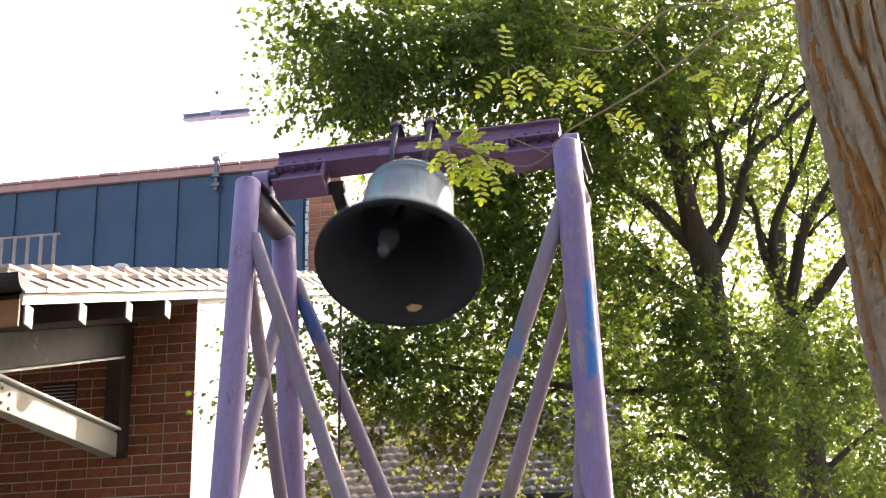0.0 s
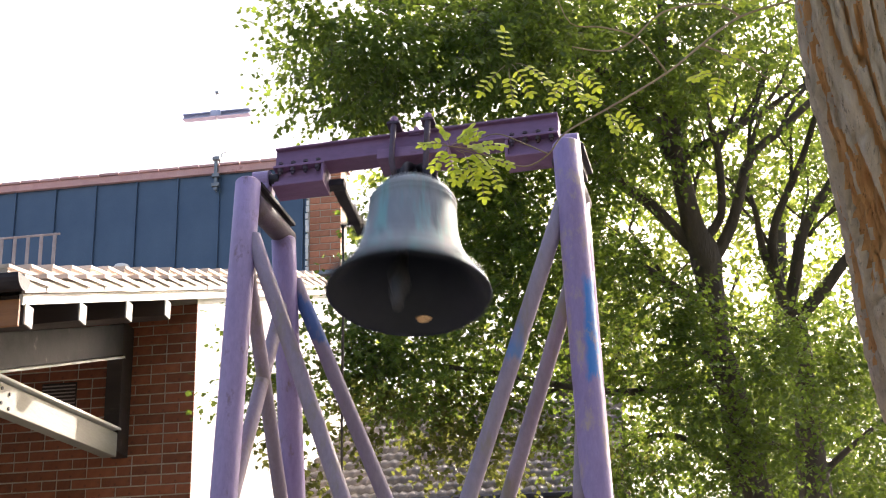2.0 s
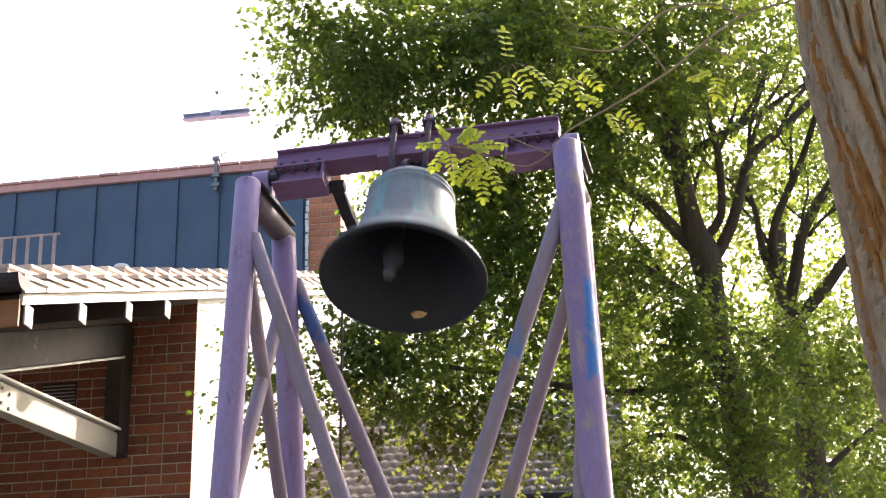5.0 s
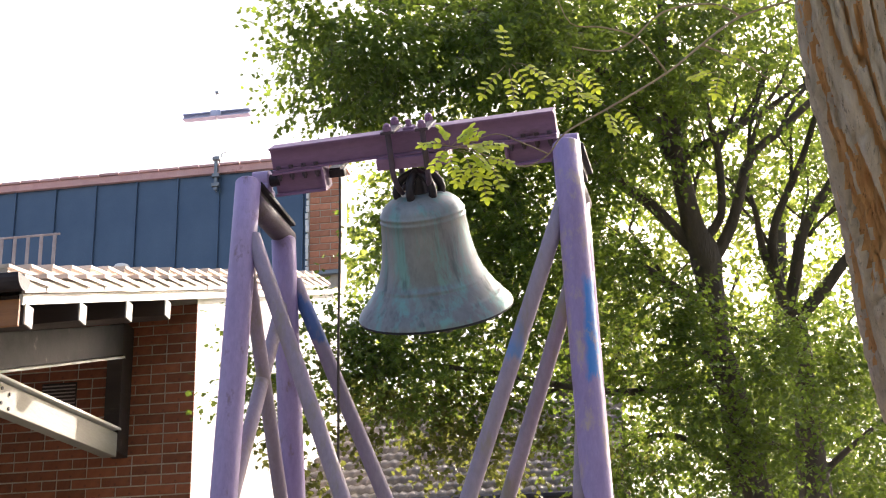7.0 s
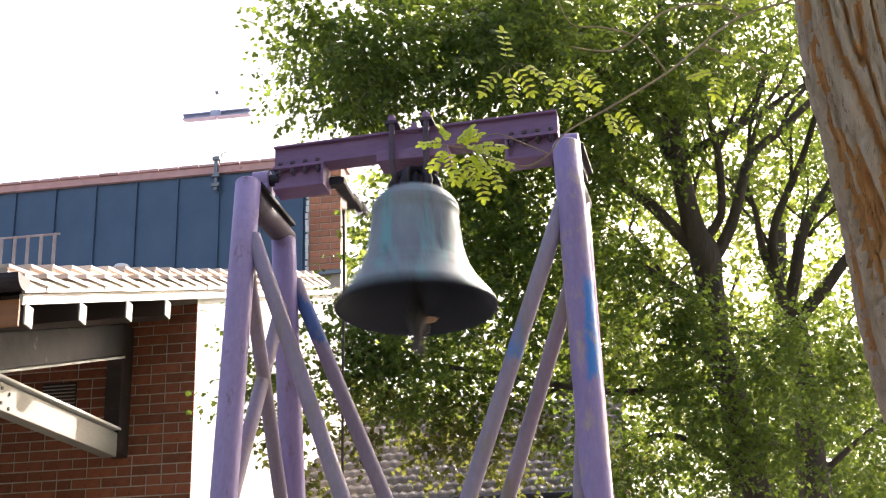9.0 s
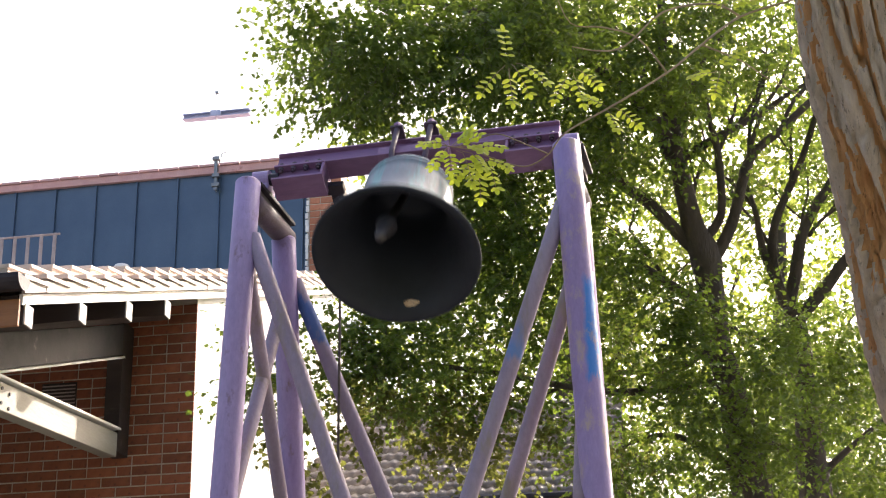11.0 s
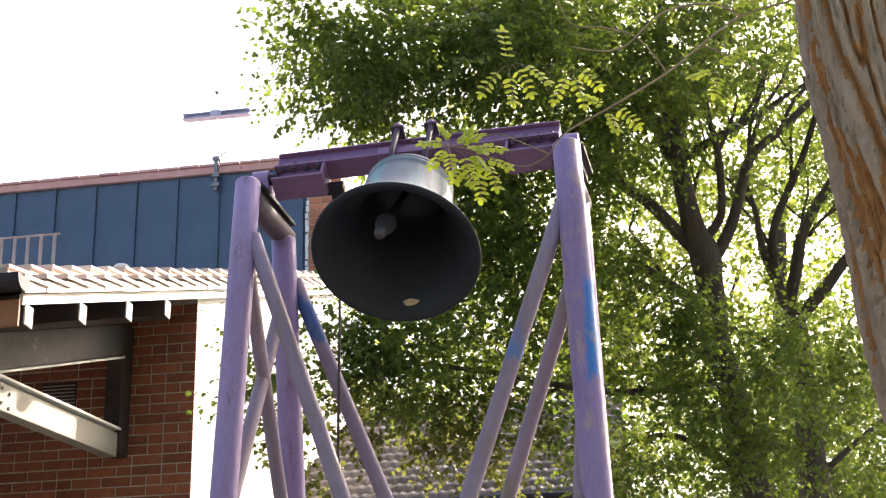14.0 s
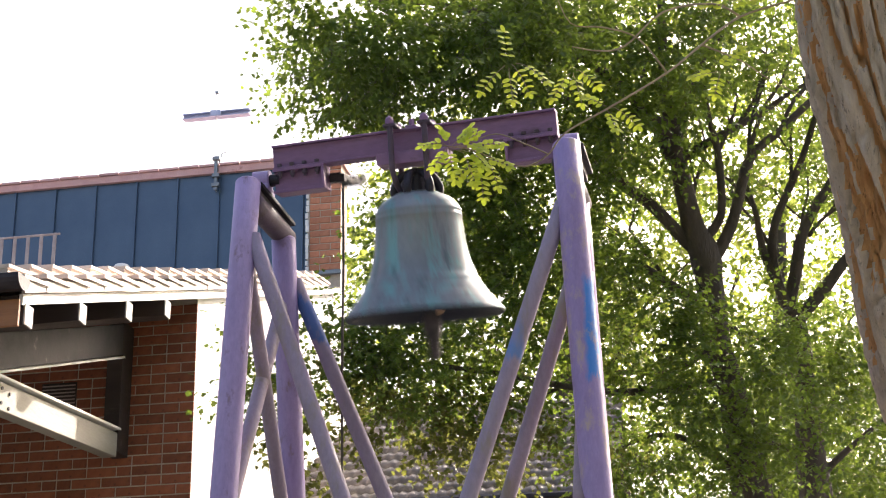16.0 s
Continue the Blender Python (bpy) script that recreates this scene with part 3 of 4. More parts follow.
    bm = bmesh.new()
    slope_slab(bm, -0.024, -0.004, 0.0, 0.345, 0.0, 0.075, 0.0, 0.045)
    slope_slab(bm, -0.22, 0.008, -0.012, 0.36, 0.092, 0.118, 0.03, 0.056)
    slope_slab(bm, -0.2, -0.1, -0.012, 0.36, 0.118, 0.166, 0.056, 0.104)
    slope_slab(bm, -0.22, -0.085, -0.02, 0.36, 0.166, 0.188, 0.104, 0.126)
    verge = mesh_of(bm, "verge_tile", M_TILE)
    bm = bmesh.new()
    n = 9
    vs = []
    for iy, yy in enumerate((0.0, 0.40)):
        for k in range(n):
            t = k / (n - 1)
            zz = 0.035 * max(0, math.cos((t - 0.72) * math.pi / 0.32)) if abs(t - 0.72) < 0.16 else 0.008 * math.sin(t * 3.1)
            vs.append(bm.verts.new((0.26 * t - 0.13, yy, zz + 0.012)))
    for k in range(n):
        vs.append(bm.verts.new((vs[k].co.x, 0.0, vs[k].co.z - 0.02)))
    for k in range(n - 1):
        bm.faces.new((vs[k], vs[k + 1], vs[n + k + 1], vs[n + k]))
        bm.faces.new((vs[2 * n + k], vs[2 * n + k + 1], vs[k + 1], vs[k]))
    pantile = mesh_of(bm, "roof_tile", M_TILE, True)
    step = 0.33
    for k in range(24):
        y = y0 + step * k * math.cos(radians(ang)) - 0.03
        share("verge_tile", verge, roof, pose(0.085, y, roof_z(y) + 0.004, ang, 0, 0) @ pose(0, 0, 0, rng.uniform(-0.8, 0.8), rng.uniform(-1, 1), rng.uniform(-0.8, 0.8)))
        for c in range(9):
            share("roof_tile", pantile, roof, pose(-0.28 - 0.235 * c, y, roof_z(y) + 0.10 + 0.012 * min(c, 3), ang - 9.0, 0, rng.uniform(-0.6, 0.6)))
    # the rest of the tiles, farther along the roof
    bm = bmesh.new()
    for k in range(24):
        y = y0 + step * k * math.cos(radians(ang)) - 0.03
        for c in range(9, 32):
            xc = -0.28 - 0.235 * c
            zc = roof_z(y) + 0.13
            q = [bm.verts.new((xc + dx, y + dy, zc + dy * (PITCH - 0.05) + dz)) for dx, dy, dz in ((-0.12, 0, 0), (0.02, 0, 0.012), (0.07, 0, 0.045), (0.12, 0, 0.01),
                                                                                 (-0.12, 0.38, 0), (0.02, 0.38, 0.012), (0.07, 0.38, 0.045), (0.12, 0.38, 0.01))]
            for i in range(3):
                bm.faces.new((q[i], q[i + 1], q[i + 5], q[i + 4]))
    far = part("roof_tiles", bm, M_TILE, roof)
    tagged(far, kind="stuff")
    # purlins whose ends stick out under the verge
    for yc in (-3.29, -2.47, -1.65, -0.86):
        z = roof_z(yc) - 0.055
        part("purlin", box(bmesh.new(), -7.5, 0.05, yc - 0.06, yc + 0.06, z - 0.16, z - 0.018, 0.004), M_TIMBER, ch)
        # thin white cap: sunlight on the purlin's end put into its colour
        bm = bmesh.new()
        box(bm, 0.0505, 0.062, yc - 0.056, yc + 0.056, z - 0.155, z - 0.025, 0.003)
        part("purlin_end", bm, M_WHITEWOOD, ch, "purlin end, its sunlight put into a white cap")
    part("eave_board", box(bmesh.new(), -7.5, 0.045, y0 - 0.03, y0 - 0.004, roof_z(y0) - 0.21, roof_z(y0) - 0.04, 0.003), M_ORANGEWOOD, ch, "orange stained eave board")
    # gutter with its rounded end
    bm = bmesh.new()
    prof = [(math.cos(math.pi + math.pi * k / 10) * 0.088, math.sin(math.pi + math.pi * k / 10) * 0.088) for k in range(11)]
    gx = (-7.5, 0.1)
    g = [[bm.verts.new((x, y0 - 0.1 + yy * s, roof_z(y0) + 0.075 + zz * s)) for x in gx] for s in (1.0, 0.93) for yy, zz in prof]
    for k in range(10):
        bm.faces.new((g[k][0], g[k][1], g[k + 1][1], g[k + 1][0]))
        bm.faces.new((g[k + 11][0], g[k + 12][0], g[k + 12][1], g[k + 11][1]))
    bm.faces.new([g[k][1] for k in range(11)])
    bm.faces.new((g[0][0], g[0][1], g[11][1], g[11][0]))
    bm.faces.new((g[10][0], g[21][0], g[21][1], g[10][1]))
    part("gutter", bm, M_DARKSTEEL, ch, "dark half-round gutter")
    # outrigger that carries the porch roof: wall post, rafter along the slope, tie beam and cap strips
    def raked(x0, x1, ya, yb, za, zb, deep):
        """A timber from ya to yb whose underside runs from za to zb."""
        b = bmesh.new()
        for y_, z_ in ((ya, za), (yb, zb)):
            for x_ in (x0, x1):
                for d_ in (0.0, deep):
                    b.verts.new((x_, y_, z_ + d_))
        bmesh.ops.convex_hull(b, input=b.verts)
        bmesh.ops.bevel(b, geom=list(b.edges), offset=0.005, segments=1, affect="EDGES")
        return b

    part("wall_post", box(bmesh.new(), -0.66, -0.53, -0.24, -0.012, 4.775, 5.86, 0.006), M_TIMBER, ch, "wall post, shade put into its dark timber colour")
    part("rafter", raked(-0.66, -0.53, -3.2, -0.24, 4.53, 5.565, 0.265), M_GREYWOOD, ch, "greyed glulam rafter under the purlins")
    # both cap strips are white to stand in for sunlight caught on the edges
    part("cap_strip", raked(-0.67, -0.505, -3.2, -0.24, 4.505, 5.54, 0.02), M_WHITEWOOD, ch, "strip under the rafter, caught sunlight put into its white")
    tie = part("tie_beam", raked(-0.65, -0.535, -2.9, -0.24, 4.50, 4.73, 0.195), M_PALEBEAM, ch, "pale grey tie beam, partly in sun")
    part("cap_strip", raked(-0.67, -0.505, -2.5, -0.24, 4.745, 4.945, 0.02), M_WHITEWOOD, ch, "capping on the tie beam, line of light put into its white")
    nut = mesh_of(tube(bmesh.new(), [(-0.536, 0, 0), (-0.526, 0, 0)], 0.013, 8), "bolt", M_DARKSTEEL)
    for y_, z_ in ((-2.34, 4.70), (-2.22, 4.69), (-2.34, 4.60), (-2.22, 4.59)):
        share("bolt", nut, tie, pose(0, y_, z_))
    # louvred vent in the wall behind it
    vent = part("wall_vent", box(bmesh.new(), -1.30, -1.0, -0.016, -0.006, 5.22, 5.44), M_TIMBER, ch, "louvred vent in the brick wall")
    slat = mesh_of(box(bmesh.new(), -1.29, -1.01, -0.016, 0.006, -0.004, 0.004), "slat", M_PALEMETAL)
    for k in range(7):
        share("slat", slat, vent, pose(0, -0.02, 5.235 + 0.03 * k, 25, 0, 0))
    # snow rail on the roof and a vent
    y = 3.6
    rail = part("snow_rail", tube(bmesh.new(), [(-6.0, y, 8.30), (-2.86, y, 8.30)], 0.014, 8), M_PALEMETAL, ch, "pale metal rail on the roof")
    bm = bmesh.new()
    bar = mesh_of(box(bm, -0.02, 0.02, -0.006, 0.006, roof_z(y), 8.315, 0.002), "rail_bar", M_PALEMETAL)
    for k in range(18):
        share("rail_bar", bar, rail, pose(-2.92 - 0.155 * k, y, 0))
    bm = bmesh.new()
    tube(bm, [(-2.24, 3.9, roof_z(3.9) - 0.02), (-2.24, 3.9, roof_z(3.9) + 0.34), (-2.24, 3.9, roof_z(3.9) + 0.35), (-2.24, 3.9, roof_z(3.9) + 0.43), (-2.24, 3.9, roof_z(3.9) + 0.45)],
         [0.08, 0.08, 0.09, 0.09, 0.075], 20)
    part("roof_vent", bm, M_WHITEWOOD, ch, "pale roof vent cap")
    return ch


build_church()


def build_cross():
    m = CH @ pose(-1.5, 4.86, 0)
    ob = thing("roof_cross", m, "thin steel mast with a cross arm on the church roof edge", "cross")
    bm = bmesh.new()
    tube(bm, [(-0.005, 0, 9.2), (-0.045, 0, 10.50)], [0.008, 0.006], 10)
    part("mast", bm, M_GALV, ob, "thin pale mast", True)
    bm = bmesh.new()
    box(bm, -0.445, 0.39, -0.05, 0.05, 10.165, 10.177, 0.002)
    box(bm, -0.445, 0.39, -0.05, 0.05, 10.223, 10.235, 0.002)
    box(bm, -0.445, 0.39, -0.005, 0.005, 10.177, 10.223)
    part("cross_arm", bm, M_CROSS, ob, "lilac-grey channel section cross arm")
    part("clamp", box(bmesh.new(), -0.09, 0.04, -0.07, -0.05, 10.16, 10.24, 0.003), M_CROSS, ob)
    bm = bmesh.new()
    box(bm, -0.02, 0.02, -0.06, -0.03, 9.20, 9.62, 0.004)
    for z in (9.24, 9.36, 9.58):
        box(bm, -0.04, 0.05, -0.08, -0.02, z, z + 0.045, 0.004)
    part("bracket", bm, M_ZINC, ob, "dark mast bracket")
    bm = bmesh.new()
    box(bm, -0.055, -0.015, -0.02, 0.02, 10.485, 10.52, 0.004)
    part("finial", bm, M_ZINC, ob)
    bm = bmesh.new()
    tube(bm, [(0.03, -0.02, 9.55), (0.06, -0.02, 9.68), (0.11, -0.02, 9.69)], 0.008, 8)
    part("hook", bm, M_ZINC, ob)


build_cross()


# ---------------------------------------------------------------- tiled roof of a house behind the trees
def build_far_house():
    hs = thing("house", pose(0.2, 14.95, 0, 0, 0, -8), "low house behind the trees with a weathered clay tile roof", "house")
    part("wall", box(bmesh.new(), -2.1, 1.2, 0.25, 7.0, GROUND - 0.1, 4.85), M_RENDER, hs)
    pit = 28.0
    n = 17
    bm = bmesh.new()
    vs = []
    for yy in (0.0, 0.36):
        for k in range(n):
            t = k / (n - 1)
            vs.append(bm.verts.new((0.20 * t - 0.10, yy, 0.008 * math.sin(t * 4 * math.pi) + 0.012)))
    for k in range(n):
        vs.append(bm.verts.new((vs[k].co.x, 0.004, vs[k].co.z - 0.055)))
    for k in range(n - 1):
        bm.faces.new((vs[k], vs[k + 1], vs[n + k + 1], vs[n + k]))
        bm.faces.new((vs[2 * n + k], vs[2 * n + k + 1], vs[k + 1], vs[k]))
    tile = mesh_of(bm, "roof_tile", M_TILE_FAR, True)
    ez = 4.88
    bm = bmesh.new()
    L, H = 4.1 * math.cos(radians(pit)), 4.1 * math.sin(radians(pit))
    a = [bm.verts.new(p) for p in ((-2.3, 0, ez - 0.06), (1.34, 0, ez - 0.06), (1.34, L, ez + H - 0.06), (-2.3, L, ez + H - 0.06),
                                   (-2.3, 2 * L, ez - 0.06), (1.34, 2 * L, ez - 0.06))]
    bm.faces.new((a[0], a[1], a[2], a[3]))
    bm.faces.new((a[3], a[2], a[5], a[4]))
    roof = part("roof", bm, M_TIMBER, hs, "weathered clay tile roof")
    rng = random.Random(9)
    for r in range(13):
        for c in range(20):
            share("roof_tile", tile, roof, pose(-2.24 + c * 0.185, 0.31 * r * math.cos(radians(pit)) - 0.05, ez + 0.01 + 0.31 * r * math.sin(radians(pit)), pit - 7, 0,
                                                rng.uniform(-1.2, 1.2)))
    part("gutter", tube(bmesh.new(), [(-2.3, -0.1, ez - 0.05), (1.34, -0.1, ez - 0.05)], 0.05, 10), M_DARKSTEEL, hs, "dark gutter")


build_far_house()


# ---------------------------------------------------------------- trees
def leaf_shape(kind):
    """Outline of one leaf, its stalk at the origin and its length along y, as a fan of a few faces."""
    if kind == "maple":
        half = [(0.0, 0.0), (0.26, 0.06), (0.5, 0.3), (0.27, 0.42), (0.34, 0.72), (0.12, 0.68), (0.0, 1.0)]
    else:
        half = [(0.0, 0.0), (0.24, 0.15), (0.33, 0.5), (0.23, 0.85), (0.0, 1.0)]
    return half


def add_leaf(verts, faces, base, way, up, size, half, fold=0.18):
    """One leaf of two halves folded along its midrib."""
    side = way.cross(up).normalized()
    top = side.cross(way).normalized()
    i0 = len(verts)
    n = len(half)
    for x, y in half:
        verts.append(base + way * (y * size) - top * (0.12 * size * y * y))
    for s in (-1, 1):
        for x, y in half[1:-1]:
            verts.append(base + side * (s * x * size) + way * (y * size) + top * (fold * x * size - 0.12 * size * y * y))
    m = n - 2
    for s in range(2):
        o = i0 + n + s * m
        ring = [i0] + [o + k for k in range(m)] + [i0 + n - 1]
        spine = [i0 + n // 2]
        for a, b in zip(ring, ring[1:]):
            faces.append((spine[0], a, b) if s else (spine[0], b, a))


def crown(name, blobs, parent, material, rng, size, kind="maple", droop=0.35, reach=1.0):
    """Leaves in sprays along short twigs that fill rounded masses unevenly. blobs: centre, half sizes, number of twigs, gappiness."""
    verts, faces = [], []
    tv, tf = [], []
    half = leaf_shape(kind)
    for (c, hs, count, hole) in blobs:
        c = Vector(c)
        made = tries = 0
        while made < count and tries < count * 12:
            tries += 1
            v = Vector((rng.gauss(0, 1), rng.gauss(0, 1), rng.gauss(0, 1))).normalized() * (rng.random() ** 0.45)
            edge = 1.0 + 0.35 * noise.noise(v * 2.3 + c)
            p = c + Vector((v.x * hs[0], v.y * hs[1], v.z * hs[2])) * edge
            if noise.noise(p * 2.1) + 0.5 * noise.noise(p * 5.3) + 0.35 * noise.noise(p * 13.0) < hole:
                continue
            made += 1
            d = Vector((v.x + rng.uniform(-0.8, 0.8), v.y + rng.uniform(-0.8, 0.8), v.z * 0.6 + rng.uniform(-0.5, 0.4))).normalized()
            ln = rng.uniform(0.14, 0.34) * reach
            q = d.orthogonal().normalized()
            w = 0.0022
            i0 = len(tv)
            tv.extend((p - q * w, p + q * w, p + d * ln))
            tf.append((i0, i0 + 1, i0 + 2))
            for k in range(rng.randint(6, 10)):
                b = p + d * (ln * (k + 1) / 8)
                lw = (d * 0.5 + Vector((rng.uniform(-1, 1), rng.uniform(-1, 1), rng.uniform(-0.8, 0.5) - droop))).normalized()
                lu = Vector((rng.uniform(-0.7, 0.7), rng.uniform(-0.7, 0.7), 1)).normalized()
                if abs(lu.dot(lw)) > 0.95:
                    continue
                add_leaf(verts, faces, b + lw * 0.02, lw, lu, size * rng.uniform(0.65, 1.25), half)
    me = bpy.data.meshes.new(name)
    me.from_pydata(verts, [], faces)
    me.materials.append(material)
    ob = new(name, me)
    ob.parent = parent
    me2 = bpy.data.meshes.new("brushwood")
    me2.from_pydata(tv, [], tf)
    me2.materials.append(M_BARK)
    tw = new("brushwood", me2)
    tw.parent = parent
    tagged(tw, kind="stuff")
    return ob


def limb(parent, pts, r0, r1, name="limb", mat=None, sides=10, steps=5):
    path = smooth_path(pts, steps)
    n = len(path)
    path = [p + Vector((noise.noise(p * 2.0), noise.noise(p * 2.0 + Vector((9, 0, 0))), 0)) * min(r0, 0.05) * (0 < i < n - 1) for i, p in enumerate(path)]
    bm = bmesh.new()
    tube(bm, path, [r0 + (r1 - r0) * i / (n - 1) for i in range(n)], sides, True, 0.25)
    return part(name, bm, mat or M_BARK, parent, "", True)


def forks(parent, base, way, length, r, depth, rng):
    """Boughs that fork on and on."""
    way = Vector(way).normalized()
    base = Vector(base)
    mid = base + way * length * 0.5 + Vector((rng.uniform(-1, 1), rng.uniform(-1, 1), rng.uniform(-0.3, 0.6))) * length * 0.08
    end = base + way * length
    limb(parent, [base, mid, end], r, r * 0.6, "bough", sides=8, steps=3)
    if depth > 0:
        for k in range(2):
            d = (way + Vector((rng.uniform(-0.8, 0.8), rng.uniform(-0.5, 0.5), rng.uniform(-0.25, 0.6)))).normalized()
            forks(parent, end if k == 0 else mid, d, length * rng.uniform(0.6, 0.85), r * 0.55, depth - 1, rng)


def stem(parent, pts, radii, name):
    """A trunk through points, radius by radius, with a gnarled skin."""
    path = smooth_path(pts, 5)
    n = len(path) - 1
    rs = []
    for i in range(n + 1):
        k, f = min(i // 5, len(radii) - 2), i / 5 - min(i // 5, len(radii) - 2)
        rs.append(radii[k] + (radii[k + 1] - radii[k]) * f)
    bm = bmesh.new()
    tube(bm, path, rs, 16, True, 0.3)
    return part(name, bm, M_BARK, parent, "", True)


def build_maple():
    rng = random.Random(21)
    t = thing("maple_tree", pose(0, 0, 0), "large maple with dense dark green backlit foliage", "tree")
    stem(t, [(2.33, 12.6, GROUND - 0.1), (2.29, 12.2, 4.15), (2.17, 11.92, 4.87), (2.04, 11.74, 5.34), (1.98, 11.54, 5.86), (1.87, 11.43, 6.14), (1.77, 11.24, 6.65),
             (1.69, 11.04, 7.15), (1.67, 10.82, 7.73)], [0.17, 0.155, 0.115, 0.095, 0.115, 0.085, 0.055, 0.045, 0.03], "trunk")
    limb(t, [(1.98, 11.52, 5.92), (1.56, 11.38, 6.28), (1.18, 11.28, 6.55), (0.93, 11.22, 6.7)], 0.055, 0.025)
    limb(t, [(1.93, 11.48, 6.02), (2.07, 11.4, 6.22), (2.08, 11.24, 6.65), (2.01, 11.13, 6.93), (1.96, 11.01, 7.25)], 0.04, 0.014)
    limb(t, [(1.99, 11.55, 5.82), (2.15, 11.43, 6.14), (2.31, 11.26, 6.6), (2.54, 11.18, 6.8), (2.84, 11.09, 7.03)], 0.05, 0.024)
    limb(t, [(2.29, 11.27, 6.57), (2.4, 11.13, 6.92), (2.57, 11.04, 7.16), (2.64, 10.95, 7.39)], 0.02, 0.008)
    limb(t, [(2.04, 11.74, 5.34), (1.72, 11.82, 5.12), (1.11, 11.82, 5.13), (0.73, 11.84, 5.08)], 0.024, 0.012)
    limb(t, [(2.02, 11.68, 5.5), (1.68, 11.58, 5.75), (1.34, 11.51, 5.93), (1.09, 11.49, 5.99)], 0.045, 0.02)
    limb(t, [(2.24, 12.13, 4.31), (1.99, 12.04, 4.55), (1.66, 11.99, 4.68), (1.31, 12.02, 4.6)], 0.035, 0.014)
    limb(t, [(1.75, 11.2, 6.75), (1.1, 10.8, 7.2), (0.3, 10.3, 7.35), (-0.5, 10.0, 7.3)], 0.045, 0.015)
    limb(t, [(1.72, 11.15, 6.85), (1.1, 10.7, 6.8), (0.4, 10.2, 6.7), (-0.6, 9.9, 6.7)], 0.04, 0.012)
    limb(t, [(2.1, 11.85, 5.05), (1.2, 11.4, 4.85), (0.3, 11.0, 4.9), (-0.4, 10.9, 4.95)], 0.035, 0.012)
    for base, d in (((1.56, 11.38, 6.28), (-0.5, -0.1, 0.6)), ((1.18, 11.28, 6.55), (-0.8, 0, 0.2)), ((2.08, 11.24, 6.65), (0.35, 0, 0.9)), ((2.31, 11.26, 6.6), (0.2, 0, 0.9)),
                    ((2.54, 11.18, 6.8), (0.5, 0, 0.7)), ((1.77, 11.24, 6.65), (-0.6, 0, 0.7)), ((1.34, 11.51, 5.93), (-0.8, 0, 0.1)), ((1.68, 11.58, 5.75), (-0.5, 0, 0.8)),
                    ((1.11, 11.82, 5.13), (-0.7, 0, -0.3)), ((1.85, 11.4, 6.2), (0.3, -0.1, 0.9))):
        forks(t, base, d, 0.5, 0.018, 3, rng)
    for d in ((0.3, 0.1, 0.9), (-0.4, 0.2, 0.8), (0.9, 0.2, 0.6)):
        forks(t, (1.75, 11.3, 6.6), d, 1.0, 0.04, 3, rng)
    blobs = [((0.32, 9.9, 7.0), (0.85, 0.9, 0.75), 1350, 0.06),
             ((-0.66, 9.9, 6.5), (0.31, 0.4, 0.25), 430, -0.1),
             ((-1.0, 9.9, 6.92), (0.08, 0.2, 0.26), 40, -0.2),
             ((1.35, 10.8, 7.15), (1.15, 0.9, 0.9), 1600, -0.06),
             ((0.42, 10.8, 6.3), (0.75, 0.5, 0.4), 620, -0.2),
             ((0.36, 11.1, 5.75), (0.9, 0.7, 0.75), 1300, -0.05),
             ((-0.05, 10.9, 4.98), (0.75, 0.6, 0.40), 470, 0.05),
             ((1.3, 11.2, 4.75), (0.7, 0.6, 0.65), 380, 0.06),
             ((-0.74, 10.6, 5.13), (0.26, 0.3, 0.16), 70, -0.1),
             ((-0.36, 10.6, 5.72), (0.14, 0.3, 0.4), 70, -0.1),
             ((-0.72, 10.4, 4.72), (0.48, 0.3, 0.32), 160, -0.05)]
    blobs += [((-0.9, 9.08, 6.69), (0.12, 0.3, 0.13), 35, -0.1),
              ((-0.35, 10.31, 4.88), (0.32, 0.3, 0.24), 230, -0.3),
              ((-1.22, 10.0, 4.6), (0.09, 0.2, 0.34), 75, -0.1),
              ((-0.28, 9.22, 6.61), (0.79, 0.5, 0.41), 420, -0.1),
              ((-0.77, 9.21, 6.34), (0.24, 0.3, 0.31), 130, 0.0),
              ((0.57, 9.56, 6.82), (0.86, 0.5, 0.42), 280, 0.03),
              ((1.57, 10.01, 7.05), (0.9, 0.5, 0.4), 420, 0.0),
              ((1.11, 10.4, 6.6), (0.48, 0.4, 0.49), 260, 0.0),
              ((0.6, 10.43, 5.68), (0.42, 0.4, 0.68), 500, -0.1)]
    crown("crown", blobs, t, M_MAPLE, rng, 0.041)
    crown("inner_crown", [((-0.3, 11.0, 4.72), (0.8, 0.4, 0.38), 280, 0.03), ((0.25, 11.3, 4.45), (1.1, 0.4, 0.32), 200, 0.08), ((-0.86, 10.6, 4.5), (0.34, 0.3, 0.42), 120, 0.0)], t, M_MAPLE_WARM, rng, 0.046)


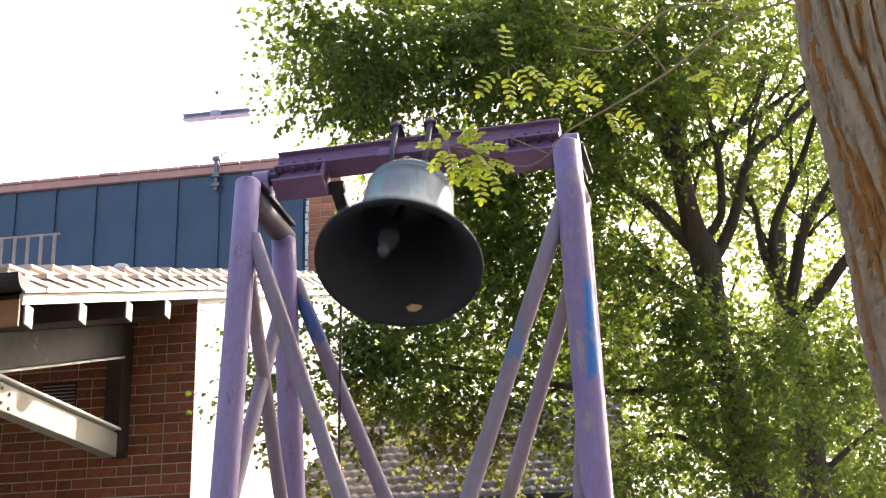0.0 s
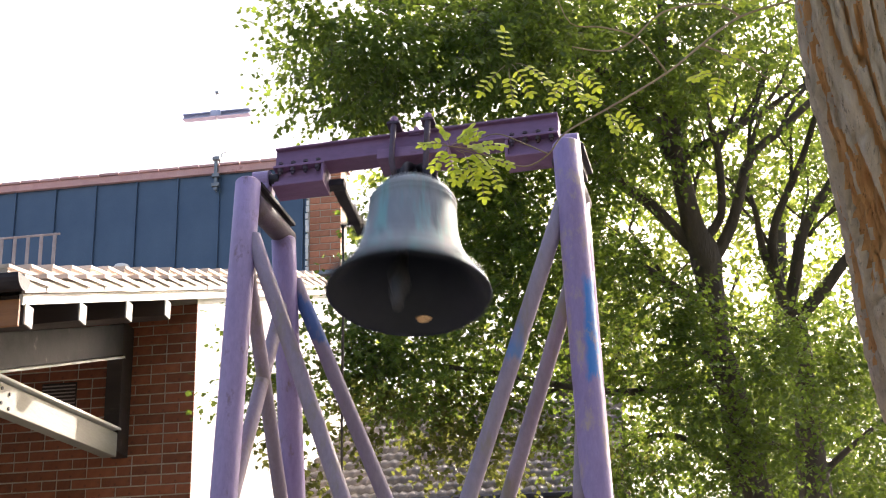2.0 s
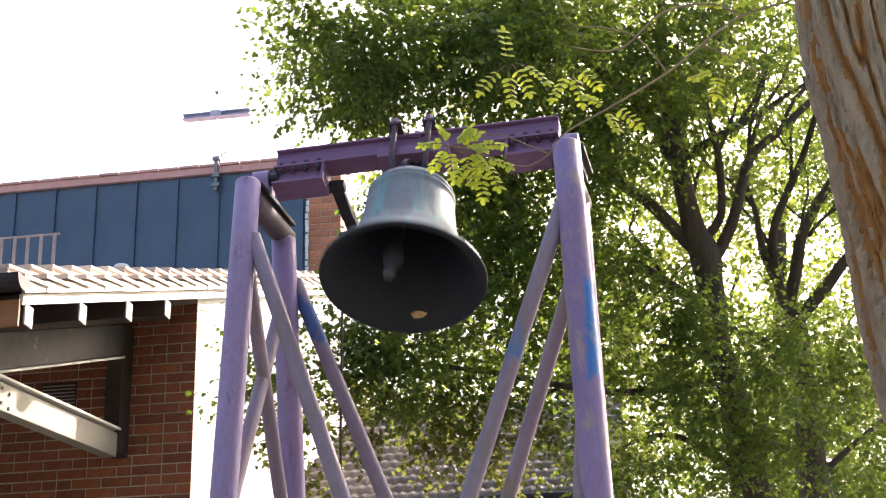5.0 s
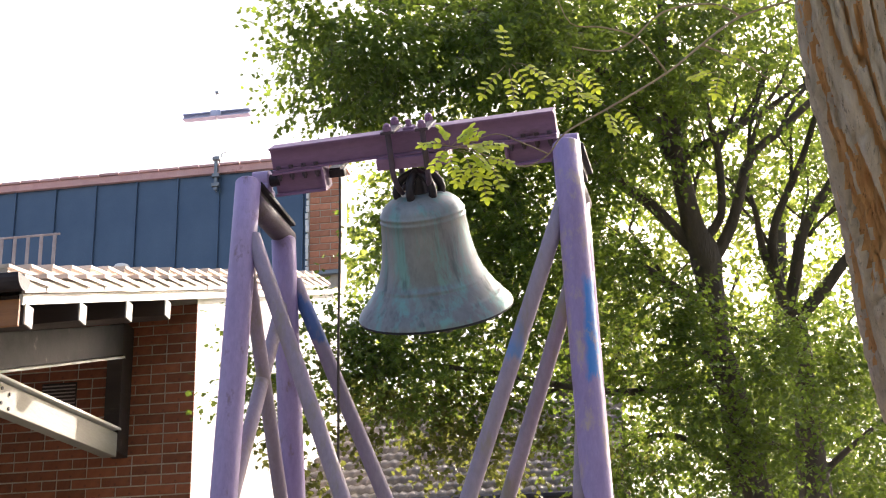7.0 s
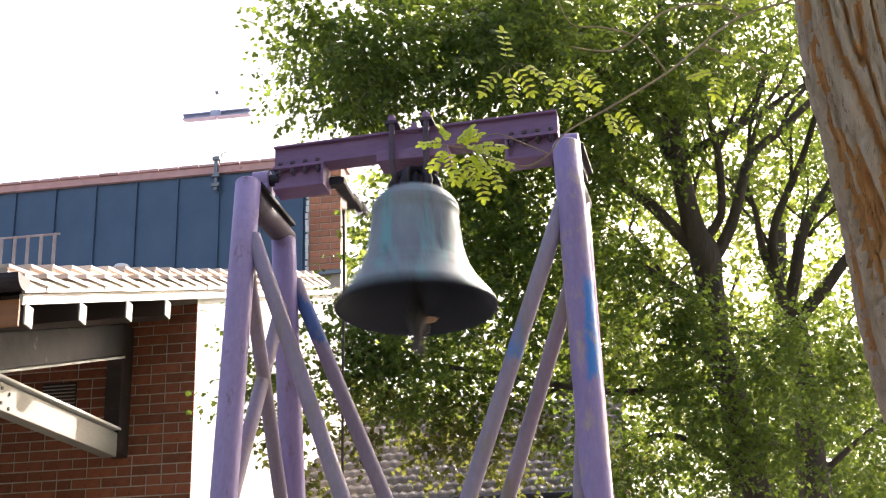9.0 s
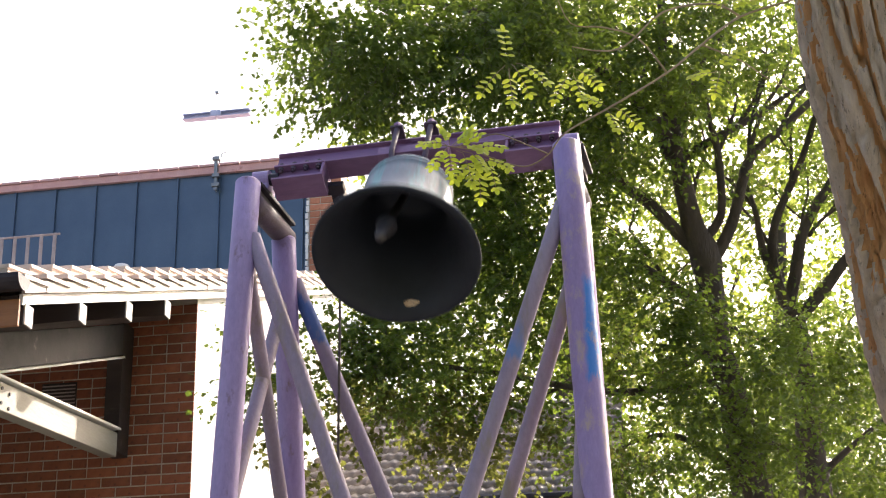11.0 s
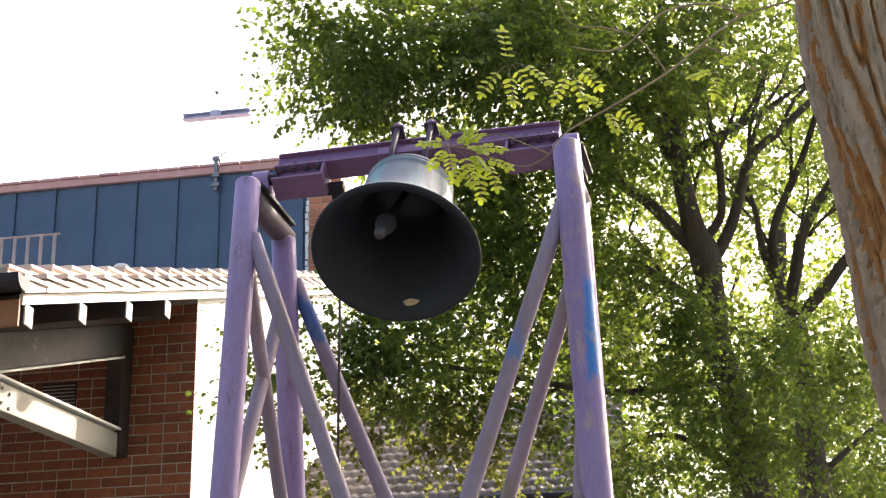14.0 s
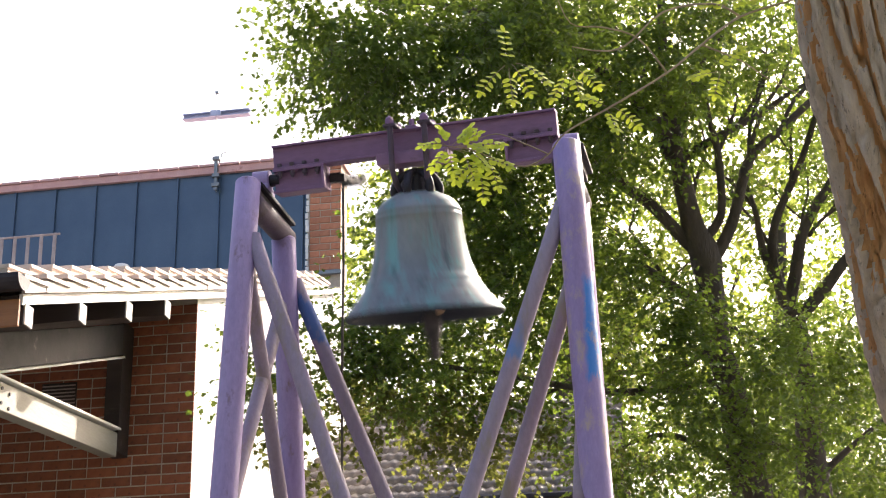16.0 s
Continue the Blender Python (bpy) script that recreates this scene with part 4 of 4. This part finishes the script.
def build_right_tree():
    rng = random.Random(33)
    t = thing("maple_tree", pose(0, 0, 0), "many-stemmed maple with open backlit yellow-green foliage", "tree")
    stem(t, [(2.98, 13.2, GROUND - 0.1), (2.93, 12.89, 4.29), (2.88, 12.67, 4.88), (2.84, 12.55, 5.17), (2.82, 12.41, 5.55), (2.75, 12.31, 5.8)],
         [0.15, 0.135, 0.11, 0.095, 0.085, 0.07], "trunk")
    for pts, r, q in (([(2.73, 12.32, 5.78), (2.6, 12.15, 6.22), (2.77, 11.98, 6.68), (2.96, 11.81, 7.1), (3.05, 11.69, 7.43)], 0.045, 0.018),
                      ([(2.75, 12.32, 5.78), (2.83, 12.14, 6.24), (3.09, 11.95, 6.74), (3.32, 11.82, 7.09)], 0.055, 0.03),
                      ([(2.8, 12.38, 5.63), (2.93, 12.31, 5.82), (3.21, 12.18, 6.15), (3.48, 12.09, 6.37)], 0.06, 0.035),
                      ([(2.75, 12.3, 5.8), (2.54, 12.17, 6.17), (2.48, 12.04, 6.52), (2.37, 11.92, 6.81)], 0.04, 0.016),
                      ([(2.89, 12.73, 4.71), (2.64, 12.71, 4.75), (2.42, 12.66, 4.88)], 0.03, 0.012),
                      ([(2.91, 12.83, 4.46), (3.23, 12.72, 4.75), (3.49, 12.64, 4.95)], 0.035, 0.016)):
        limb(t, pts, r, q)
    for base, d in (((2.77, 11.98, 6.68), (0.1, 0, 0.9)), ((2.6, 12.15, 6.22), (-0.5, 0, 0.8)), ((3.09, 11.95, 6.74), (0.2, 0, 0.9)), ((3.09, 11.95, 6.5), (0.7, 0, 0.4)),
                    ((2.48, 12.04, 6.52), (-0.6, 0, 0.7)), ((2.9, 12.1, 6.3), (0.7, 0, 0.6)), ((2.83, 12.14, 6.2), (0.2, 0, 0.9)), ((3.21, 12.18, 6.1), (0.3, 0, 0.9))):
        forks(t, base, d, 0.5, 0.018, 3, rng)
    blobs = [((2.2, 11.9, 6.95), (1.1, 0.6, 0.7), 420, 0.12),
             ((3.1, 12.3, 6.7), (0.8, 0.6, 0.9), 360, 0.14),
             ((1.36, 11.2, 5.35), (0.69, 0.5, 0.54), 420, 0.12),
             ((2.17, 11.13, 5.03), (0.8, 0.4, 0.55), 470, 0.12),
             ((1.5, 11.54, 4.48), (0.8, 0.5, 0.5), 430, 0.1),
             ((2.77, 11.5, 4.57), (0.53, 0.5, 0.63), 330, 0.1),
             ((2.75, 12.0, 5.35), (0.6, 0.4, 0.4), 320, 0.1),
             # next three masses, mostly out of view, are added to block the sun
             ((3.7, 12.2, 9.5), (1.9, 1.6, 1.1), 1800, -0.3),
             ((5.05, 13.0, 6.7), (0.85, 1.3, 1.6), 1900, -0.3),
             ((4.9, 15.2, 8.2), (1.3, 1.3, 1.3), 1700, -0.25),
             ((3.0, 14.2, 4.9), (1.35, 0.9, 0.75), 1500, -0.1),
             ((4.3, 17.3, 6.5), (1.5, 1.2, 1.1), 1600, -0.3),
             ((3.6, 14.0, 4.4), (0.95, 0.9, 0.8), 1700, -0.25),
             ((2.2, 14.0, 4.3), (1.0, 0.8, 0.55), 1000, -0.2),
             ((2.6, 11.6, 7.6), (1.1, 0.6, 0.5), 420, -0.05)]
    crown("crown", blobs, t, M_MAPLE, rng, 0.041)


def build_far_tree(x, label, stems, blobs, seed):
    """A tree some way behind, whose crown the sun shines through."""
    rng = random.Random(seed)
    t = thing("far_tree", pose(0, 0, 0), label, "tree", "trees behind the house")
    stem(t, [(x, 31.0, GROUND - 0.1), (x + 0.1, 30.8, 6.0), (x - 0.1, 30.6, 10.0), (x + 0.2, 30.4, 14.0)], [0.32, 0.26, 0.18, 0.08], "trunk")
    for z, d in stems:
        forks(t, (x, 30.7, z), d, 2.2, 0.09, 3, rng)
    crown("crown", blobs, t, M_FARLEAF, rng, 0.125, "oval", reach=1.8)


build_maple()
build_right_tree()
build_far_tree(2.4, "tall tree behind the house, its yellow-green crown lit through", [(8.0, (-0.6, 0, 0.7)), (9.5, (0.5, 0, 0.8)), (11.0, (-0.3, 0, 0.9))],
               [((-0.3, 30.2, 13.4), (2.5, 1.6, 3.0), 520, -0.1), ((3.6, 30.6, 14.6), (2.5, 1.6, 3.9), 800, 0.03), ((3.3, 31.1, 11.1), (2.5, 1.6, 2.5), 900, -0.08), ((2.6, 30.2, 17.9), (4.7, 1.6, 1.9), 800, -0.05)], 51)
build_far_tree(6.6, "tall tree behind the house with a loose sunlit crown", [(8.0, (0.4, 0, 0.9)), (10.0, (-0.5, 0, 0.8))],
               [((7.0, 31.3, 14.9), (2.6, 1.6, 4.0), 750, 0.06), ((6.8, 31.3, 10.4), (2.7, 1.6, 2.5), 1000, -0.1)], 52)


# ---------------------------------------------------------------- robinia near the camera: trunk and overhanging twigs
def build_robinia():
    t = thing("robinia_tree", pose(0, 0, 0), "leaning robinia trunk with deeply furrowed tan bark", "tree")
    bm = bmesh.new()
    path = smooth_path([(2.5, 6.75, 1.9), (2.14, 6.5, 2.9), (1.925, 6.2, 3.6), (1.815, 6.0, 4.1), (1.685, 5.8, 4.75), (1.62, 5.6, 5.6), (1.5, 5.4, 6.6)], 62)
    n, sides = len(path), 220
    rings, deep = [], []
    for i, p in enumerate(path):
        r = 0.25 - 0.035 * i / n
        ring, low = [], []
        for k in range(sides):
            a = 2 * math.pi * k / sides
            turn = a + 1.35 + 0.35 * p.z
            q = Vector((math.cos(turn) * 2.1, math.sin(turn) * 2.1, p.z * 0.62))
            rag = Vector((math.cos(a) * 9, math.sin(a) * 9, p.z * 6))
            q += Vector((noise.noise(q * 2.2), noise.noise(q * 2.2 + Vector((7, 1, 3))), 0)) * 0.3
            q += Vector((noise.noise(rag), noise.noise(rag + Vector((3, 5, 1))), 0)) * 0.12
            plate = min(1.0, abs(noise.noise(q * 1.7)) * 2.6)
            fibre = noise.noise(Vector((math.cos(turn) * 14, math.sin(turn) * 14, p.z * 3.0))) + 0.7 * noise.noise(Vector((math.cos(a) * 30, math.sin(a) * 30, p.z * 9)))
            fine = 0.8 * noise.noise(rag) + 0.6 * noise.noise(rag * 2.3)
            crack = abs(noise.noise(Vector((math.cos(a) * 6, math.sin(a) * 6, p.z * 9))))
            h = 0.05 * min(1.0, plate * 1.7) ** 0.7 - 0.05 + 0.012 * fine + 0.011 * fibre + 0.014 * min(1, crack * 5) + 0.012 * noise.noise(Vector((math.cos(a), math.sin(a), p.z * 2)))
            ring.append(bm.verts.new(p + Vector((math.cos(a), math.sin(a), 0.25 * math.cos(a))) * (r + h)))
            low.append(plate + 0.22 * fine + 0.12 * fibre)
        rings.append(ring)
        deep.append(low)
    for i, (a, b) in enumerate(zip(rings, rings[1:])):
        for k in range(sides):
            f = bm.faces.new((a[k], a[(k + 1) % sides], b[(k + 1) % sides], b[k]))
            f.material_index = 1 if deep[i][k] < 0.46 else 0
    part("trunk", bm, (M_ROBARK, M_ROBARK_DEEP), t, "", True)
    main = [(1.55, 5.7, 4.88), (1.41, 5.66, 4.80), (1.158, 5.569, 4.673), (1.0, 5.56, 4.55), (0.858, 5.555, 4.429), (0.62, 5.5, 4.26), (0.454, 5.452, 4.141),
            (0.39, 5.46, 4.06), (0.307, 5.495, 4.027), (0.2, 5.48, 4.05), (0.102, 5.472, 4.089), (-0.03, 5.467, 4.11)]
    limb(t, main, 0.0052, 0.002, "branch", M_TWIG, 8, 4)
    limb(t, [(1.158, 5.569, 4.673), (1.05, 5.55, 4.72), (0.85, 5.5, 4.66), (0.7, 5.5, 4.52), (0.6, 5.5, 4.5), (0.5, 5.5, 4.52)], 0.005, 0.002, "branch", M_TWIG, 6, 4)
    limb(t, [(0.86, 5.555, 4.43), (0.75, 5.5, 4.55), (0.62, 5.5, 4.6), (0.5, 5.5, 4.62), (0.44, 5.5, 4.78)], 0.004, 0.0016, "branch", M_TWIG, 6, 4)
    limb(t, [(1.0, 5.56, 4.55), (1.15, 5.6, 4.5), (1.25, 5.6, 4.42), (1.4, 5.65, 4.36)], 0.004, 0.002, "branch", M_TWIG, 6, 4)
    limb(t, [(0.39, 5.46, 4.06), (0.3, 5.45, 4.1), (0.2, 5.45, 4.14), (0.1, 5.45, 4.1)], 0.0035, 0.0015, "branch", M_TWIG, 6, 4)
    # unseen leaf mass, added towards the sun to shade bell and stand
    crown("crown", [((3.1, 8.2, 7.2), (0.8, 0.85, 0.72), 1300, -0.25)], t, M_ROBINIA, random.Random(8), 0.05, kind="oval")
    return t


def pinnate(verts, faces, base, way, length, rng, size=0.031):
    """A robinia leaf: leaflets in pairs along a drooping stalk."""
    way = Vector(way).normalized()
    flat = Vector((rng.uniform(-0.4, 0.4), -0.75, 0.5)).normalized()
    half = leaf_shape("oval")
    pairs = 5
    p = Vector(base)
    for k in range(pairs):
        way = (way + Vector((0, 0, -0.09))).normalized()
        p = p + way * (length / pairs)
        side = way.cross(flat).normalized()
        for s in (-1, 1):
            lw = (side * s + way * 0.35 + Vector((rng.uniform(-0.2, 0.2), rng.uniform(-0.2, 0.2), rng.uniform(-0.25, 0.1)))).normalized()
            add_leaf(verts, faces, p, lw, flat, size * rng.uniform(0.8, 1.15), half, 0.1)
    add_leaf(verts, faces, p, way, flat, size, half, 0.1)


def build_twig(origin, leaves, rng):
    """A leafy robinia twig that hangs from origin; leaves: base, way and length, from origin."""
    t = thing("robinia_twig", pose(*origin), "drooping robinia twig with bright yellow-green pinnate leaves", "twig", "robinia twigs")
    for b, w, ln in leaves:
        verts, faces = [], []
        pinnate(verts, faces, b, w, ln, rng)
        me = bpy.data.meshes.new("pinnate_leaf")
        me.from_pydata(verts, [], faces)
        me.materials.append(M_ROBINIA)
        ob = new("pinnate_leaf", me)
        ob.parent = t
        bm = bmesh.new()
        b, w = Vector(b), Vector(w).normalized()
        pts = [Vector((0, 0, 0)).lerp(b, 0.5), b]
        p = b
        for k in range(6):
            w = (w + Vector((0, 0, -0.09))).normalized()
            p = p + w * (ln / 6)
            pts.append(p)
        tube(bm, pts, [0.0014] * (len(pts) - 1) + [0.0007], 5)
        st = part("stalk", bm, M_TWIG, ob)
    return t


build_robinia()
rg = random.Random(5)
TWIG_A = build_twig((0.03, 5.46, 4.09), [((-0.02, 0, 0.02), (-0.5, -0.1, 0.05), 0.08), ((-0.01, 0, 0.0), (-0.4, -0.2, -0.5), 0.10), ((0.04, 0, 0.01), (0.4, -0.2, 0.3), 0.08),
                                       ((0.09, 0, 0.0), (0.6, 0, 0.2), 0.10), ((0.05, 0, -0.02), (0.3, -0.2, -0.8), 0.13), ((0.0, 0, -0.01), (0.1, -0.2, -0.9), 0.09),
                                       ((0.02, 0, 0.02), (0.3, -0.3, 0.2), 0.09), ((0.0, 0, 0.03), (-0.2, -0.3, 0.3), 0.06), ((0.07, 0, 0.01), (0.5, -0.4, -0.2), 0.08),
                                       ((0.05, 0, 0.03), (0.3, -0.5, 0.5), 0.06), ((0.08, 0, -0.02), (0.5, -0.3, -0.5), 0.09)], rg)
TWIG_B = build_twig((0.14, 5.47, 4.05), [((0.0, 0, 0.0), (-0.2, -0.1, -0.7), 0.10), ((0.03, 0, -0.01), (0.3, -0.1, -0.7), 0.11), ((0.02, 0, 0.0), (0.9, -0.1, -0.1), 0.09),
                                        ((-0.03, 0, -0.02), (-0.6, -0.1, -0.5), 0.09), ((0.0, 0, -0.05), (0.1, -0.1, -0.9), 0.11)], rg)
TWIG_C = build_twig((0.26, 5.5, 4.46), [((0.0, 0, 0.0), (-0.1, -0.1, 0.8), 0.12), ((0.02, 0, -0.02), (0.3, -0.1, -0.5), 0.13), ((-0.03, 0, -0.03), (-0.5, -0.1, -0.5), 0.13),
                                       ((0.0, 0, -0.05), (0.1, -0.1, -0.8), 0.12), ((0.05, 0, -0.01), (0.7, -0.1, -0.4), 0.12)], rg)
TWIG_D = build_twig((0.50, 5.5, 4.42), [((0.0, 0, -0.02), (0.2, -0.1, -0.8), 0.13), ((-0.02, 0, -0.02), (-0.5, -0.1, -0.6), 0.12), ((0.02, 0, 0.0), (0.6, -0.1, -0.5), 0.10)], rg)
TWIG_E = build_twig((0.62, 5.5, 4.27), [((-0.01, 0, 0.0), (-0.5, -0.1, 0.4), 0.08), ((0.03, 0, -0.01), (0.5, -0.1, -0.4), 0.11), ((0.0, 0, -0.02), (0.2, -0.2, -0.6), 0.09)], rg)
TWIG_F = build_twig((1.06, 5.56, 4.45), [((0.0, 0, 0.0), (0.5, -0.1, 0.6), 0.11), ((-0.02, 0, -0.02), (-0.7, -0.1, 0.0), 0.09), ((0.0, 0, -0.03), (-0.3, -0.1, -0.7), 0.09)], rg)
TWIG_G = build_twig((1.12, 5.56, 4.72), [((0.0, 0, 0.0), (0.5, -0.1, 0.2), 0.09), ((-0.02, 0, 0.0), (-0.7, -0.1, 0.1), 0.09), ((0.0, 0, 0.02), (0.2, -0.1, 0.8), 0.09)], rg)


# ---------------------------------------------------------------- what moves
PERIOD, FIRST = 1.533, 0.17


def swing(t):
    """Lean of the bell in degrees, its mouth towards the camera counted positive."""
    amp = 37.5 - 0.18 * t - (0 if t < 13.2 else 1.6 * (t - 13.2))
    return amp * math.cos(2 * math.pi * (t - FIRST) / PERIOD)


def clapper_lean(t):
    return 18.0 * math.tanh(3.0 * math.cos(2 * math.pi * (t - FIRST - 0.03) / PERIOD))


def motions():
    steps = [k * 0.05 for k in range(321)]
    walk(BELL, [(t, pose(*PIVOT, -swing(t), 0, YAW)) for t in steps])
    walk(CLAPPER, [(t, pose(0, 0, -0.17, -clapper_lean(t), 0, 0)) for t in steps])
    tip = Vector((-0.445, 0.417, 0.0))
    walk(ROPE, [(t, Matrix.Translation(pose(*PIVOT, -swing(t), 0, YAW) @ tip)) for t in steps])
    for n, tw in enumerate((TWIG_A, TWIG_B, TWIG_C, TWIG_D, TWIG_E, TWIG_F, TWIG_G)):
        home = tw.matrix_basis.copy()
        walk(tw, [(t, home @ pose(0, 0, 0, 2.0 * math.sin(1.7 * t + n), 2.5 * math.sin(2.3 * t + 1.3 * n) + 1.5 * math.sin(4.1 * t + n), 1.5 * math.sin(1.1 * t + 2 * n)))
                  for t in (k * 0.2 for k in range(81))])


motions()
